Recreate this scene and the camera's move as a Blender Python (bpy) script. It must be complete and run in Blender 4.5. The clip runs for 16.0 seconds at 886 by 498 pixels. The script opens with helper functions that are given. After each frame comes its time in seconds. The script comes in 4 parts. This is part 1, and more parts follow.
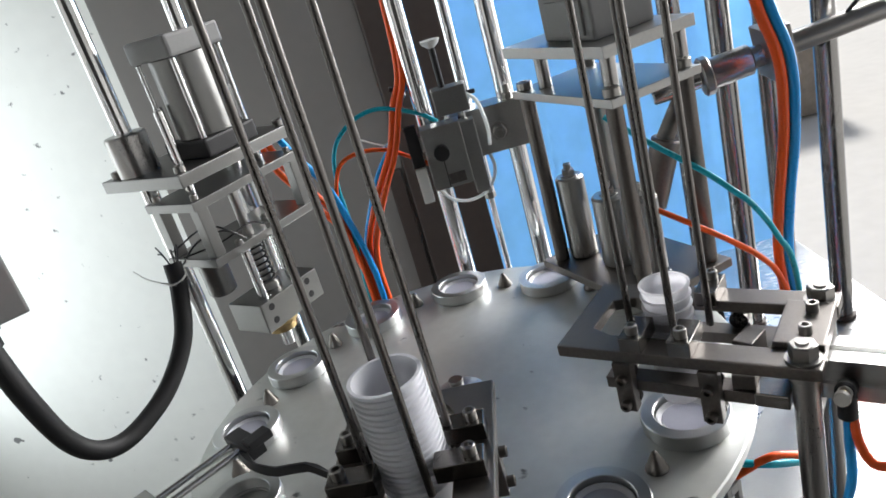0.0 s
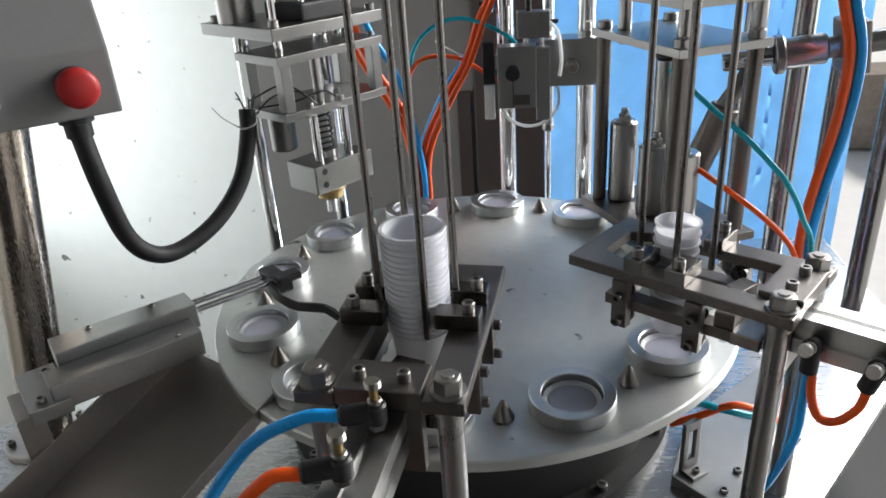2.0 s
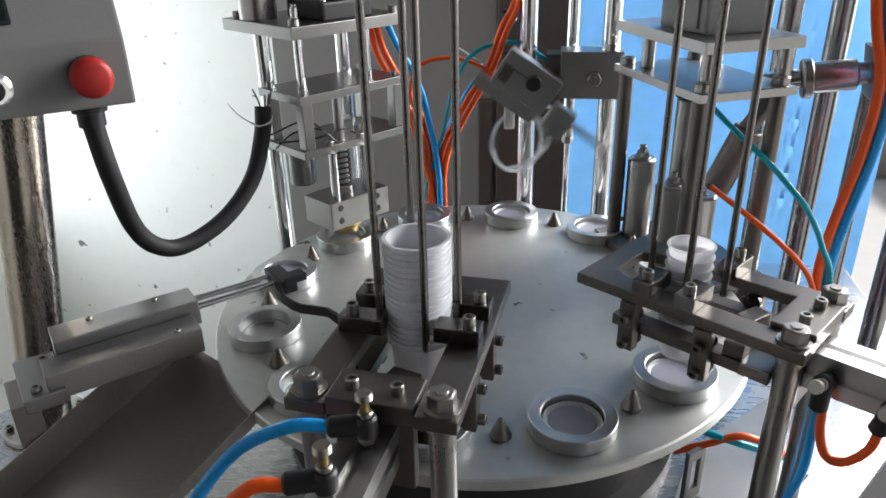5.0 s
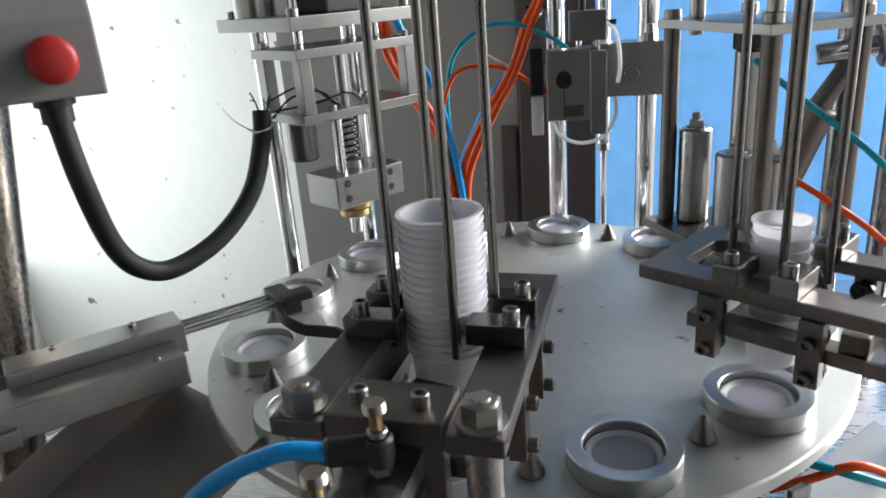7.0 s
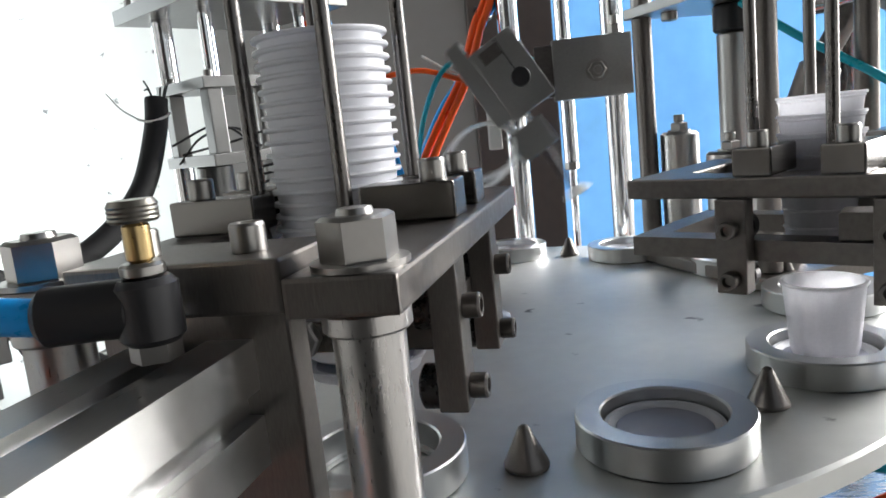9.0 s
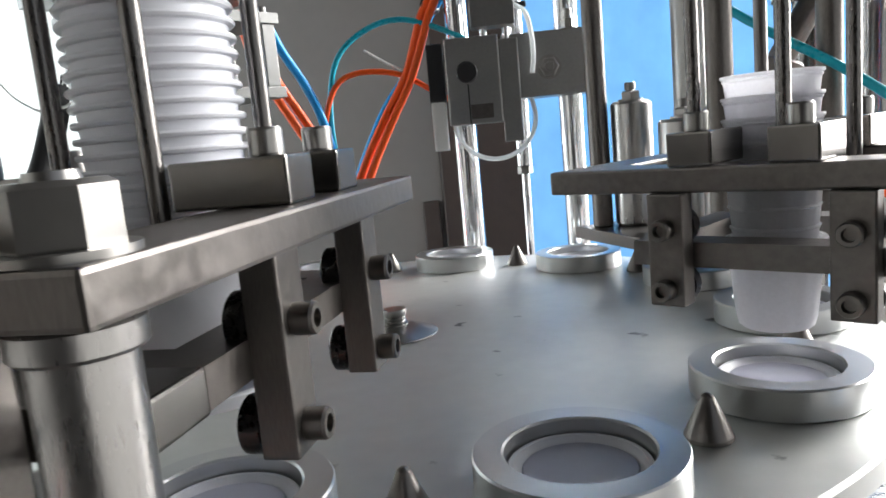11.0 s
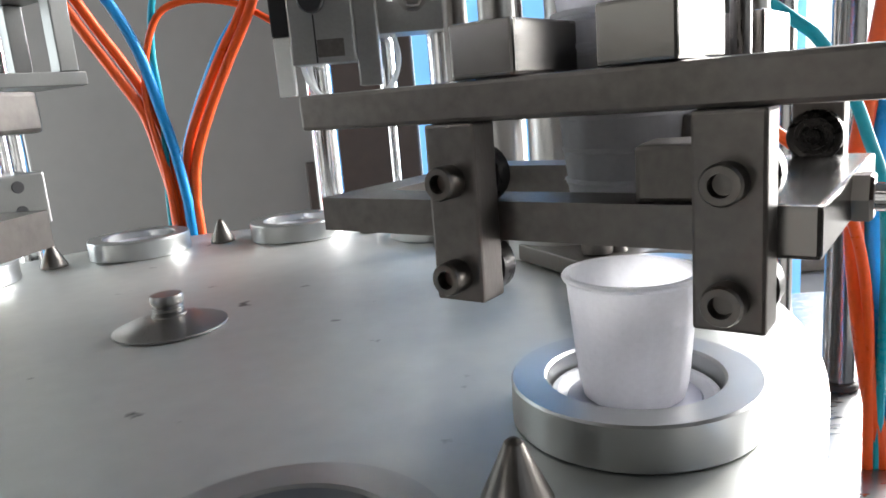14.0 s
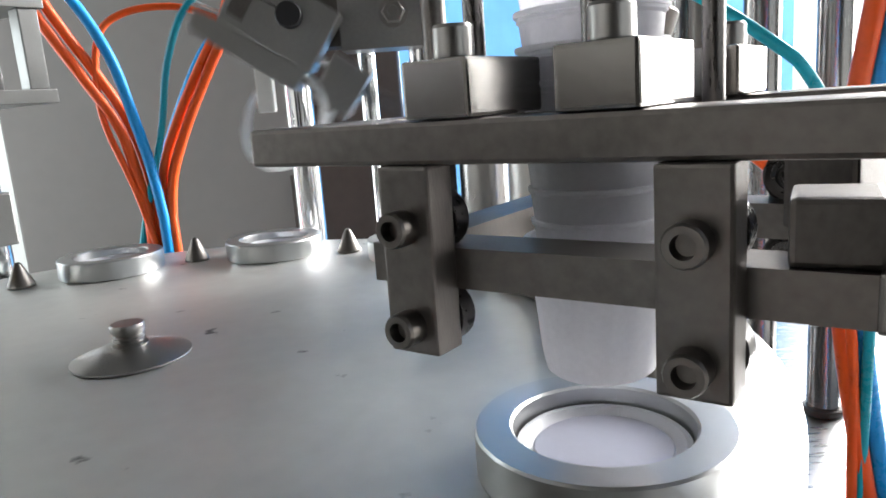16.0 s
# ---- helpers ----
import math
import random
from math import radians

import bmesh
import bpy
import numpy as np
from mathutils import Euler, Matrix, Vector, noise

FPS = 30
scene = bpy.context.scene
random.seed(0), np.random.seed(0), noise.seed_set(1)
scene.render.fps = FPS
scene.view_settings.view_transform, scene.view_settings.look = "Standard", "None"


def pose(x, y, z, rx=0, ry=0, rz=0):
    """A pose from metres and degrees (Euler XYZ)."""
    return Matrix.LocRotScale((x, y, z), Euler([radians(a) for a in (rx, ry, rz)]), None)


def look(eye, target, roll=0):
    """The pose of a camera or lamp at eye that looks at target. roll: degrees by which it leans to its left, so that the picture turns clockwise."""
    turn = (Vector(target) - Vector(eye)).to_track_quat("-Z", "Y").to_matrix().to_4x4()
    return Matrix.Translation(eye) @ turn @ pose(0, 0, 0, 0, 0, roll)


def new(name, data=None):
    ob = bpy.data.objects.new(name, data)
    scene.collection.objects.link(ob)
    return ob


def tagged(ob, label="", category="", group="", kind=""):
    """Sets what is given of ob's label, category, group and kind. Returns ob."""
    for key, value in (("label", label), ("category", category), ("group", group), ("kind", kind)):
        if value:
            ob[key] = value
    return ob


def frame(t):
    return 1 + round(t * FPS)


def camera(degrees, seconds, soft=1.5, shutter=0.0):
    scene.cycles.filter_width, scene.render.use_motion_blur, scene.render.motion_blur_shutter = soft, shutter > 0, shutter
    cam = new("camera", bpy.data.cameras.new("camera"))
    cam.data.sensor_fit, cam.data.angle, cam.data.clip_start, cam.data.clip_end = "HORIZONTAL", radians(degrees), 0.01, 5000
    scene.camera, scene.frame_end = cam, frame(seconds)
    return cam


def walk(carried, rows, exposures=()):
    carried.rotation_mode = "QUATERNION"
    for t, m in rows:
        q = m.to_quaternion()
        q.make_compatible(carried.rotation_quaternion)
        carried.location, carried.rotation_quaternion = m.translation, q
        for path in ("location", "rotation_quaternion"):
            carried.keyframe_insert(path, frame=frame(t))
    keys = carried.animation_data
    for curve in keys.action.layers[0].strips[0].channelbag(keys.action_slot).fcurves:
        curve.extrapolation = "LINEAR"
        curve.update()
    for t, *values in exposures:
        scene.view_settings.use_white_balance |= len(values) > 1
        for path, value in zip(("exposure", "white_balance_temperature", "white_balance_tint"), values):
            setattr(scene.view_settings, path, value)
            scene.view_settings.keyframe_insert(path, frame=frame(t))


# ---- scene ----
cam = camera(63.0, 16.0, soft=1.65, shutter=0.4)
PATH = [
    (0, (0.0555, -0.6459, 0.4188), (0.0128, 0.2821, 0.0486), -16.31),
    (0.5, (0.0608, -0.6632, 0.4139), (0.0139, 0.2685, 0.0537), -13.90),
    (1, (0.0593, -0.6834, 0.3985), (-0.0225, 0.2310, 0.0021), -10.55),
    (1.5, (0.0583, -0.7153, 0.4027), (-0.0524, 0.1926, -0.0017), -6.33),
    (2, (0.0592, -0.7246, 0.3961), (-0.0525, 0.1715, -0.0334), -3.89),
    (2.5, (0.0612, -0.7221, 0.3966), (-0.0542, 0.1684, -0.0433), -3.12),
    (3, (0.0675, -0.7215, 0.4021), (-0.0561, 0.1731, -0.0273), -2.40),
    (3.5, (0.0698, -0.7213, 0.4056), (-0.0572, 0.1749, -0.0195), -2.05),
    (6, (0.0652, -0.6836, 0.3839), (-0.0748, 0.2124, -0.0374), -1.13),
    (6.5, (0.0609, -0.6626, 0.3694), (-0.1108, 0.2350, -0.0368), -3.76),
    (7, (0.0491, -0.6266, 0.3017), (-0.1213, 0.2971, -0.0413), -4.37),
    (7.5, (0.0456, -0.5466, 0.1898), (-0.1128, 0.4085, -0.0605), -5.54),
    (8, (0.0430, -0.5186, 0.1528), (-0.1237, 0.4474, -0.0449), -5.72),
    (8.5, (0.0499, -0.5162, 0.1438), (-0.0825, 0.4596, -0.0303), -5.50),
    (9, (0.0520, -0.5107, 0.1405), (-0.0802, 0.4667, -0.0245), -5.98),
    (9.5, (0.0594, -0.5022, 0.1367), (-0.0597, 0.4785, -0.0183), -5.89),
    (10, (0.0693, -0.4887, 0.1320), (-0.0430, 0.4952, -0.0070), -5.91),
    (12.5, (0.0990, -0.3815, 0.1017), (0.0263, 0.5957, -0.0978), -3.66),
    (13, (0.1130, -0.3557, 0.0936), (0.0687, 0.6204, -0.1196), -4.24),
    (13.5, (0.1350, -0.3426, 0.0968), (0.1240, 0.6345, -0.1157), -4.82),
    (14, (0.1370, -0.3432, 0.1011), (0.1364, 0.6349, -0.1069), -4.77),
    (14.5, (0.1395, -0.3420, 0.1029), (0.1480, 0.6377, -0.0974), -4.62),
    (15, (0.1430, -0.3409, 0.1038), (0.1512, 0.6405, -0.0878), -4.66),
    (15.5, (0.1474, -0.3376, 0.1040), (0.1578, 0.6440, -0.0867), -4.70),
    (16, (0.1467, -0.3305, 0.1078), (0.1593, 0.6495, -0.0905), -4.24),
]
walk(cam, [(t, look(eye, target, roll)) for t, eye, target, roll in PATH],
     exposures=[(0.0, -0.64), (2.0, -0.58), (6.5, -0.58), (7.5, -0.68), (8.5, -0.46), (10.0, -0.32), (12.5, -0.12), (13.5, 0.0), (16.0, 0.04)])

# ---- world and light: an overcast day outside an open workshop side ----
world = bpy.data.worlds.new("sky")
scene.world = world
world.use_nodes = True
wn = world.node_tree.nodes
sky = wn.new("ShaderNodeTexSky")
sky.sky_type, sky.sun_disc = "NISHITA", False
sky.sun_elevation, sky.sun_rotation = radians(41), radians(10)
wn["Background"].inputs["Strength"].default_value = 0.15
pale = wn.new("ShaderNodeHueSaturation")
pale.inputs["Saturation"].default_value = 0.35
world.node_tree.links.new(sky.outputs[0], pale.inputs["Color"])
world.node_tree.links.new(pale.outputs[0], wn["Background"].inputs["Color"])
sun = new("sun", bpy.data.lights.new("sun", "SUN"))
sun.data.energy, sun.data.angle, sun.data.color = 5.0, radians(12), (1.0, 0.97, 0.93)
sun.matrix_basis = look((1.0, 4.2, 3.2), (0.4, 0.6, 0.0))
# daylight from the open side, the second lamp near the doorway; the third is an added fill at an invented side window
for spot, aim, size_x, size_y, watts, spread, tone in (((1.55, 0.58, 0.50), (0.15, -0.20, 0.05), 1.5, 1.4, 20.0, 60, (1.0, 0.985, 0.97)),
                                                       ((1.22, 0.92, 0.78), (0.05, 0.05, 0.0), 0.7, 1.2, 17.0, 90, (1.0, 0.99, 0.98)),
                                                       ((-1.36, 0.54, 0.15), (-0.80, 0.97, 0.0), 0.7, 1.1, 13.0, 140, (0.88, 0.97, 1.0))):
    lamp = new("daylight_fill", bpy.data.lights.new("daylight_fill", "AREA"))
    lamp.data.shape, lamp.data.size, lamp.data.size_y, lamp.data.energy = "RECTANGLE", size_x, size_y, watts
    lamp.data.color, lamp.data.spread = tone, radians(spread)
    lamp.matrix_basis = look(spot, aim)


# ---- materials ----
def material(name, color, rough=0.5, metal=0.0, grain=0.0, scale=60.0, stretch=(1, 1, 1), bump=0.0, spec=0.5, trans=0.0, glass=0.0, spots=0.0, cut_at=0.66, ior=1.45):
    """A surface with colour and gloss varied at two scales, fine relief, and for plastics light shining through."""
    m = bpy.data.materials.new(name)
    m.use_nodes = True
    nt = m.node_tree
    b = nt.nodes["Principled BSDF"]
    b.inputs["Metallic"].default_value, b.inputs["Roughness"].default_value = metal, rough
    b.inputs["Specular IOR Level"].default_value, b.inputs["IOR"].default_value = spec, ior
    b.inputs["Transmission Weight"].default_value = glass
    co = nt.nodes.new("ShaderNodeTexCoord")
    mp = nt.nodes.new("ShaderNodeMapping")
    mp.inputs["Scale"].default_value = stretch
    nt.links.new(co.outputs["Object"], mp.inputs["Vector"])
    fine, broad = nt.nodes.new("ShaderNodeTexNoise"), nt.nodes.new("ShaderNodeTexNoise")
    fine.inputs["Scale"].default_value, fine.inputs["Detail"].default_value = scale * 5, 5
    broad.inputs["Scale"].default_value, broad.inputs["Detail"].default_value = scale * 0.35, 4
    nt.links.new(mp.outputs[0], fine.inputs["Vector"])
    nt.links.new(co.outputs["Object"], broad.inputs["Vector"])
    both = nt.nodes.new("ShaderNodeMath")
    both.operation = "MULTIPLY_ADD"
    both.inputs[1].default_value = 0.5
    half = nt.nodes.new("ShaderNodeMath")
    half.operation = "MULTIPLY"
    half.inputs[1].default_value = 0.5
    nt.links.new(broad.outputs["Fac"], half.inputs[0])
    nt.links.new(fine.outputs["Fac"], both.inputs[0])
    nt.links.new(half.outputs[0], both.inputs[2])
    ramp = nt.nodes.new("ShaderNodeMapRange")
    ramp.inputs["From Min"].default_value, ramp.inputs["From Max"].default_value = 0.3, 0.7
    ramp.inputs["To Min"].default_value, ramp.inputs["To Max"].default_value = 1 - grain, 1 + grain
    nt.links.new(both.outputs[0], ramp.inputs["Value"])
    tint = nt.nodes.new("ShaderNodeVectorMath")
    tint.operation = "SCALE"
    tint.inputs[0].default_value = color[:3]
    nt.links.new(ramp.outputs[0], tint.inputs["Scale"])
    last = tint.outputs[0]
    if spots:
        vor = nt.nodes.new("ShaderNodeTexNoise")
        vor.inputs["Scale"].default_value, vor.inputs["Detail"].default_value = spots, 6
        nt.links.new(co.outputs["Object"], vor.inputs["Vector"])
        cut = nt.nodes.new("ShaderNodeMapRange")
        cut.inputs["From Min"].default_value, cut.inputs["From Max"].default_value = cut_at, cut_at + 0.05
        nt.links.new(vor.outputs["Fac"], cut.inputs["Value"])
        mix = nt.nodes.new("ShaderNodeMix")
        mix.data_type = "RGBA"
        mix.inputs["B"].default_value = (color[0] * 0.25, color[1] * 0.25, color[2] * 0.26, 1)
        nt.links.new(cut.outputs[0], mix.inputs["Factor"])
        nt.links.new(last, mix.inputs["A"])
        last = mix.outputs["Result"]
    nt.links.new(last, b.inputs["Base Color"])
    rr = nt.nodes.new("ShaderNodeMapRange")
    rr.inputs["From Min"].default_value, rr.inputs["From Max"].default_value = 0.3, 0.7
    rr.inputs["To Min"].default_value, rr.inputs["To Max"].default_value = max(rough - min(0.12, 0.8 * grain), 0.02), min(rough + min(0.12, 0.8 * grain), 1)
    nt.links.new(both.outputs[0], rr.inputs["Value"])
    nt.links.new(rr.outputs[0], b.inputs["Roughness"])
    if bump:
        bp = nt.nodes.new("ShaderNodeBump")
        bp.inputs["Strength"].default_value, bp.inputs["Distance"].default_value = bump, 0.001
        nt.links.new(fine.outputs["Fac"], bp.inputs["Height"])
        nt.links.new(bp.outputs[0], b.inputs["Normal"])
    if trans:
        tr = nt.nodes.new("ShaderNodeBsdfTranslucent")
        nt.links.new(last, tr.inputs["Color"])
        mx = nt.nodes.new("ShaderNodeMixShader")
        mx.inputs[0].default_value = trans
        nt.links.new(b.outputs[0], mx.inputs[1])
        nt.links.new(tr.outputs[0], mx.inputs[2])
        nt.links.new(mx.outputs[0], nt.nodes["Material Output"].inputs["Surface"])
    return m


ALU = material("brushed_aluminium", (0.37, 0.37, 0.36), 0.36, 1.0, 0.10, 70, (1, 6, 1), 0.08)
PRESSALU = material("greyed_aluminium_plate", (0.22, 0.22, 0.215), 0.34, 1.0, 0.08, 60, (1, 6, 1), 0.05)
TABLE = material("worn_aluminium_plate", (0.66, 0.67, 0.65), 0.50, 1.0, 0.08, 16, (1, 1, 1), 0.05, spots=34.0, cut_at=0.67)
RING = material("turned_aluminium", (0.55, 0.56, 0.56), 0.33, 1.0, 0.03, 60, (1, 1, 8), 0.0)
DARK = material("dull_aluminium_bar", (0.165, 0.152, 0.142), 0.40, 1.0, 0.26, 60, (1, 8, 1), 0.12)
CHROME = material("chromed_steel", (0.78, 0.78, 0.78), 0.13, 1.0, 0.02, 40, (1, 1, 0.2))
RODSTEEL = material("dark_drawn_steel", (0.165, 0.155, 0.148), 0.30, 1.0, 0.12, 60, (6, 6, 1), 0.05)
STEEL = material("ground_steel", (0.43, 0.42, 0.41), 0.30, 1.0, 0.06, 50, (6, 6, 1), 0.05)
BROWNSTEEL = material("tarnished_steel", (0.42, 0.37, 0.32), 0.24, 1.0, 0.2, 30, (5, 5, 1))
SHEET = material("dull_sheet_steel", (0.36, 0.335, 0.315), 0.45, 1.0, 0.14, 25, (1, 5, 1), 0.06)
BLOCK = material("milled_aluminium_block", (0.22, 0.21, 0.20), 0.24, 1.0, 0.05, 60, (1, 6, 1), 0.03)
DULLBOLT = material("dull_brown_bolt", (0.17, 0.157, 0.145), 0.40, 1.0, 0.12, 70)
BEARING = material("oiled_bearing_steel", (0.075, 0.072, 0.07), 0.3, 1.0, 0.2, 120)
COLUMN = material("drawn_steel_column", (0.31, 0.305, 0.30), 0.24, 1.0, 0.08, 60, (6, 6, 0.4), 0.03)
BOLT = material("zinc_bolt", (0.34, 0.33, 0.315), 0.33, 1.0, 0.05, 60)
ANODISED = material("anodised_aluminium", (0.62, 0.62, 0.61), 0.31, 1.0, 0.06, 50, (1, 6, 1), 0.03)
# near black that stands for the shade under the table
UNDERDARK = material("under_table_shade", (0.028, 0.027, 0.026), 0.5, 0, 0.2, 30, bump=0.1)
NICKEL = material("dull_nickel", (0.36, 0.34, 0.30), 0.36, 1.0, 0.08, 120)
BRASS = material("brass", (0.50, 0.37, 0.18), 0.34, 1.0, 0.12, 120)
BLACK = material("black_plastic", (0.018, 0.018, 0.02), 0.42, 0, 0.2, 120)
RUBBER = material("black_rubber", (0.014, 0.014, 0.015), 0.6, 0, 0.25, 200, bump=0.3)
RED = material("red_button_plastic", (0.40, 0.020, 0.018), 0.45, 0, 0.08, 90)
ORANGE = material("orange_hose", (0.96, 0.115, 0.014), 0.32, 0, 0.08, 60)
BLUE = material("blue_hose", (0.012, 0.36, 0.88), 0.3, 0, 0.08, 60)
TEAL = material("teal_hose", (0.01, 0.40, 0.52), 0.3, 0, 0.08, 60)
CLEAR = material("clear_hose", (0.82, 0.84, 0.84), 0.18, 0, 0.03, 60, trans=0.5)
CUP = material("white_cup_plastic", (0.80, 0.81, 0.85), 0.36, 0, 0.02, 80, trans=0.16)
FILTER = material("milky_cup_plastic", (0.86, 0.86, 0.88), 0.3, 0, 0.05, 120, trans=0.7)
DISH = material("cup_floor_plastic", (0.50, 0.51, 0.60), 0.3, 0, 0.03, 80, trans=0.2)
GREYBOX = material("grey_painted_box", (0.22, 0.22, 0.22), 0.42, 0, 0.05, 50, bump=0.05)
WALL = material("white_wall_paint", (0.80, 0.80, 0.77), 0.85, 0, 0.03, 6, bump=0.15, spots=32.0, cut_at=0.672)
# darker copy of the wall paint: the wall's falling light is put into the colour
SHADEDWALL = material("shaded_wall_paint", (0.185, 0.172, 0.162), 0.8, 0, 0.06, 8, bump=0.15)
BROWN = material("brown_door_paint", (0.05, 0.037, 0.032), 0.5, 0, 0.2, 10)
TARP = material("blue_plastic_sheet", (0.25, 0.60, 0.96), 0.5, 0, 0.10, 4, trans=0.85)
# concrete twice: darkened for the dim room, lifted for the sunlit yard
CONCRETE = material("shaded_concrete", (0.09, 0.086, 0.082), 0.8, 0, 0.12, 5, bump=0.3)
OUTSIDE = material("sunlit_ground", (0.84, 0.82, 0.78), 0.9, 0, 0.06, 2.5, bump=0.3)
DECK = material("stainless_deck", (0.50, 0.505, 0.51), 0.27, 1.0, 0.10, 12, (1, 4, 1), 0.04)
SCREEN = material("dark_screen", (0.012, 0.016, 0.016), 0.15, 0, 0.0)
GREEN = material("green_screen_patch", (0.05, 0.45, 0.12), 0.3)
YARDSTONE = material("yard_stone", (0.26, 0.22, 0.18), 0.9, 0, 0.3, 6, bump=0.5)
# ceiling colour kept dark to cut the light it bounces down
DARKCEIL = material("low_bounce_ceiling", (0.16, 0.155, 0.15), 0.9, 0, 0.06, 4)
# near black in place of shade, so that metal reflects a dim room
BACKDROP = material("unlit_backdrop", (0.055, 0.052, 0.05), 0.9, 0, 0.1, 4, bump=0.2)
WHITE = material("white_plastic", (0.78, 0.78, 0.76), 0.45, 0, 0.04, 80)


# ---- mesh helpers ----
def box(bm, c, s, bevel=0.0008, rot=None):
    made = bmesh.ops.create_cube(bm, size=1.0)["verts"]
    m = Matrix.Translation(c) @ (rot or Matrix.Identity(4)) @ Matrix.Diagonal((*s, 1))
    bmesh.ops.transform(bm, matrix=m, verts=made)
    if bevel:
        edges = {e for v in made for e in v.link_edges}
        bmesh.ops.bevel(bm, geom=list(edges), offset=bevel, segments=2, profile=0.6, affect="EDGES")


def prism(bm, outline, z0, z1, bevel=0.0008):
    """A plate with the given outline, from z0 to z1."""
    low = [bm.verts.new((x, y, z0)) for x, y in outline]
    top = [bm.verts.new((x, y, z1)) for x, y in outline]
    n = len(outline)
    faces = [bm.faces.new(low[::-1]), bm.faces.new(top)]
    faces += [bm.faces.new((low[i], low[(i + 1) % n], top[(i + 1) % n], top[i])) for i in range(n)]
    bmesh.ops.recalc_face_normals(bm, faces=faces)
    if bevel:
        bmesh.ops.bevel(bm, geom=list({e for f in faces for e in f.edges}), offset=bevel, segments=2, profile=0.6, affect="EDGES")


def lathe(bm, profile, seg=32, m=None, closed=False):
    """Turns a profile of (radius, height) round the z axis; closed: its ends meet."""
    rings = []
    for r, z in profile:
        if r < 1e-6:
            rings.append([bm.verts.new((m or Matrix.Identity(4)) @ Vector((0, 0, z)))])
        else:
            rings.append([bm.verts.new((m or Matrix.Identity(4)) @ Vector((r * math.cos(2 * math.pi * i / seg), r * math.sin(2 * math.pi * i / seg), z))) for i in range(seg)])
    pairs = list(zip(rings, rings[1:])) + ([(rings[-1], rings[0])] if closed else [])
    for a, b in pairs:
        for i in range(seg):
            j = (i + 1) % seg
            if len(a) == 1 and len(b) == 1:
                continue
            if len(a) == 1:
                bm.faces.new((a[0], b[i], b[j]))
            elif len(b) == 1:
                bm.faces.new((a[i], a[j], b[0]))
            else:
                bm.faces.new((a[i], a[j], b[j], b[i]))
    bmesh.ops.recalc_face_normals(bm, faces=bm.faces[:])


def along(p0, p1):
    """The matrix that lays the z axis from p0 towards p1, and the length."""
    p0, p1 = Vector(p0), Vector(p1)
    d = p1 - p0
    return Matrix.Translation(p0) @ d.to_track_quat("Z", "Y").to_matrix().to_4x4(), d.length


def rod(bm, p0, p1, r, seg=24, edge=0.0008, r1=None):
    m, n = along(p0, p1)
    r1 = r1 or r
    lathe(bm, [(0, 0), (r - edge, 0), (r, edge), (r1, n - edge), (r1 - edge, n), (0, n)], seg, m)


def sweep(bm, points, r, seg=12, steps=8):
    """A hose through the points."""
    pts = [Vector(p) for p in points]
    ext = [2 * pts[0] - pts[1]] + pts + [2 * pts[-1] - pts[-2]]
    line = []
    for a, b, c, d in zip(ext, ext[1:], ext[2:], ext[3:]):
        for k in range(steps):
            t = k / steps
            line.append(0.5 * (2 * b + (c - a) * t + (2 * a - 5 * b + 4 * c - d) * t * t + (3 * b - a - 3 * c + d) * t ** 3))
    line.append(pts[-1])
    up, rings = Vector((0.3, 0.2, 1)), []
    for i, p in enumerate(line):
        d = (line[min(i + 1, len(line) - 1)] - line[max(i - 1, 0)]).normalized()
        side = d.cross(up).normalized()
        up = side.cross(d)
        rings.append([bm.verts.new(p + r * (math.cos(2 * math.pi * k / seg) * side + math.sin(2 * math.pi * k / seg) * up)) for k in range(seg)])
    for a, b in zip(rings, rings[1:]):
        for k in range(seg):
            bm.faces.new((a[k], a[(k + 1) % seg], b[(k + 1) % seg], b[k]))
    bm.faces.new(rings[0][::-1]), bm.faces.new(rings[-1])
    bmesh.ops.recalc_face_normals(bm, faces=bm.faces[:])


def mesh_of(name, bm, mat):
    """A mesh with rounded bevels, whose flat faces stay flat."""
    area = {f: f.calc_area() for f in bm.faces}
    for f in bm.faces:
        f.smooth = True
    for e in bm.edges:
        if len(e.link_faces) == 2:
            a, b = (area[f] for f in e.link_faces)
            bend = e.calc_face_angle(0.0)
            e.smooth = bend < radians(38) and (bend < radians(8) or max(a, b) < 4 * min(a, b))
    me = bpy.data.meshes.new(name)
    bm.to_mesh(me)
    bm.free()
    me.materials.append(mat)
    return me


def part(name, bm, mat, parent=None, label="", at=None):
    """Links a bmesh as one mesh object, under a thing or a part if one is given."""
    ob = new(name, bm if isinstance(bm, bpy.types.Mesh) else mesh_of(name, bm, mat))
    ob.parent = parent
    if at is not None:
        ob.matrix_basis = at
    return tagged(ob, label=label)


def thing(name, label, category, m=None, group="", kind=""):
    ob = new(name)
    ob.empty_display_size = 0.02
    if m is not None:
        ob.matrix_basis = m
    return tagged(ob, label=label, category=category, group=group, kind=kind)


SHARED = {}


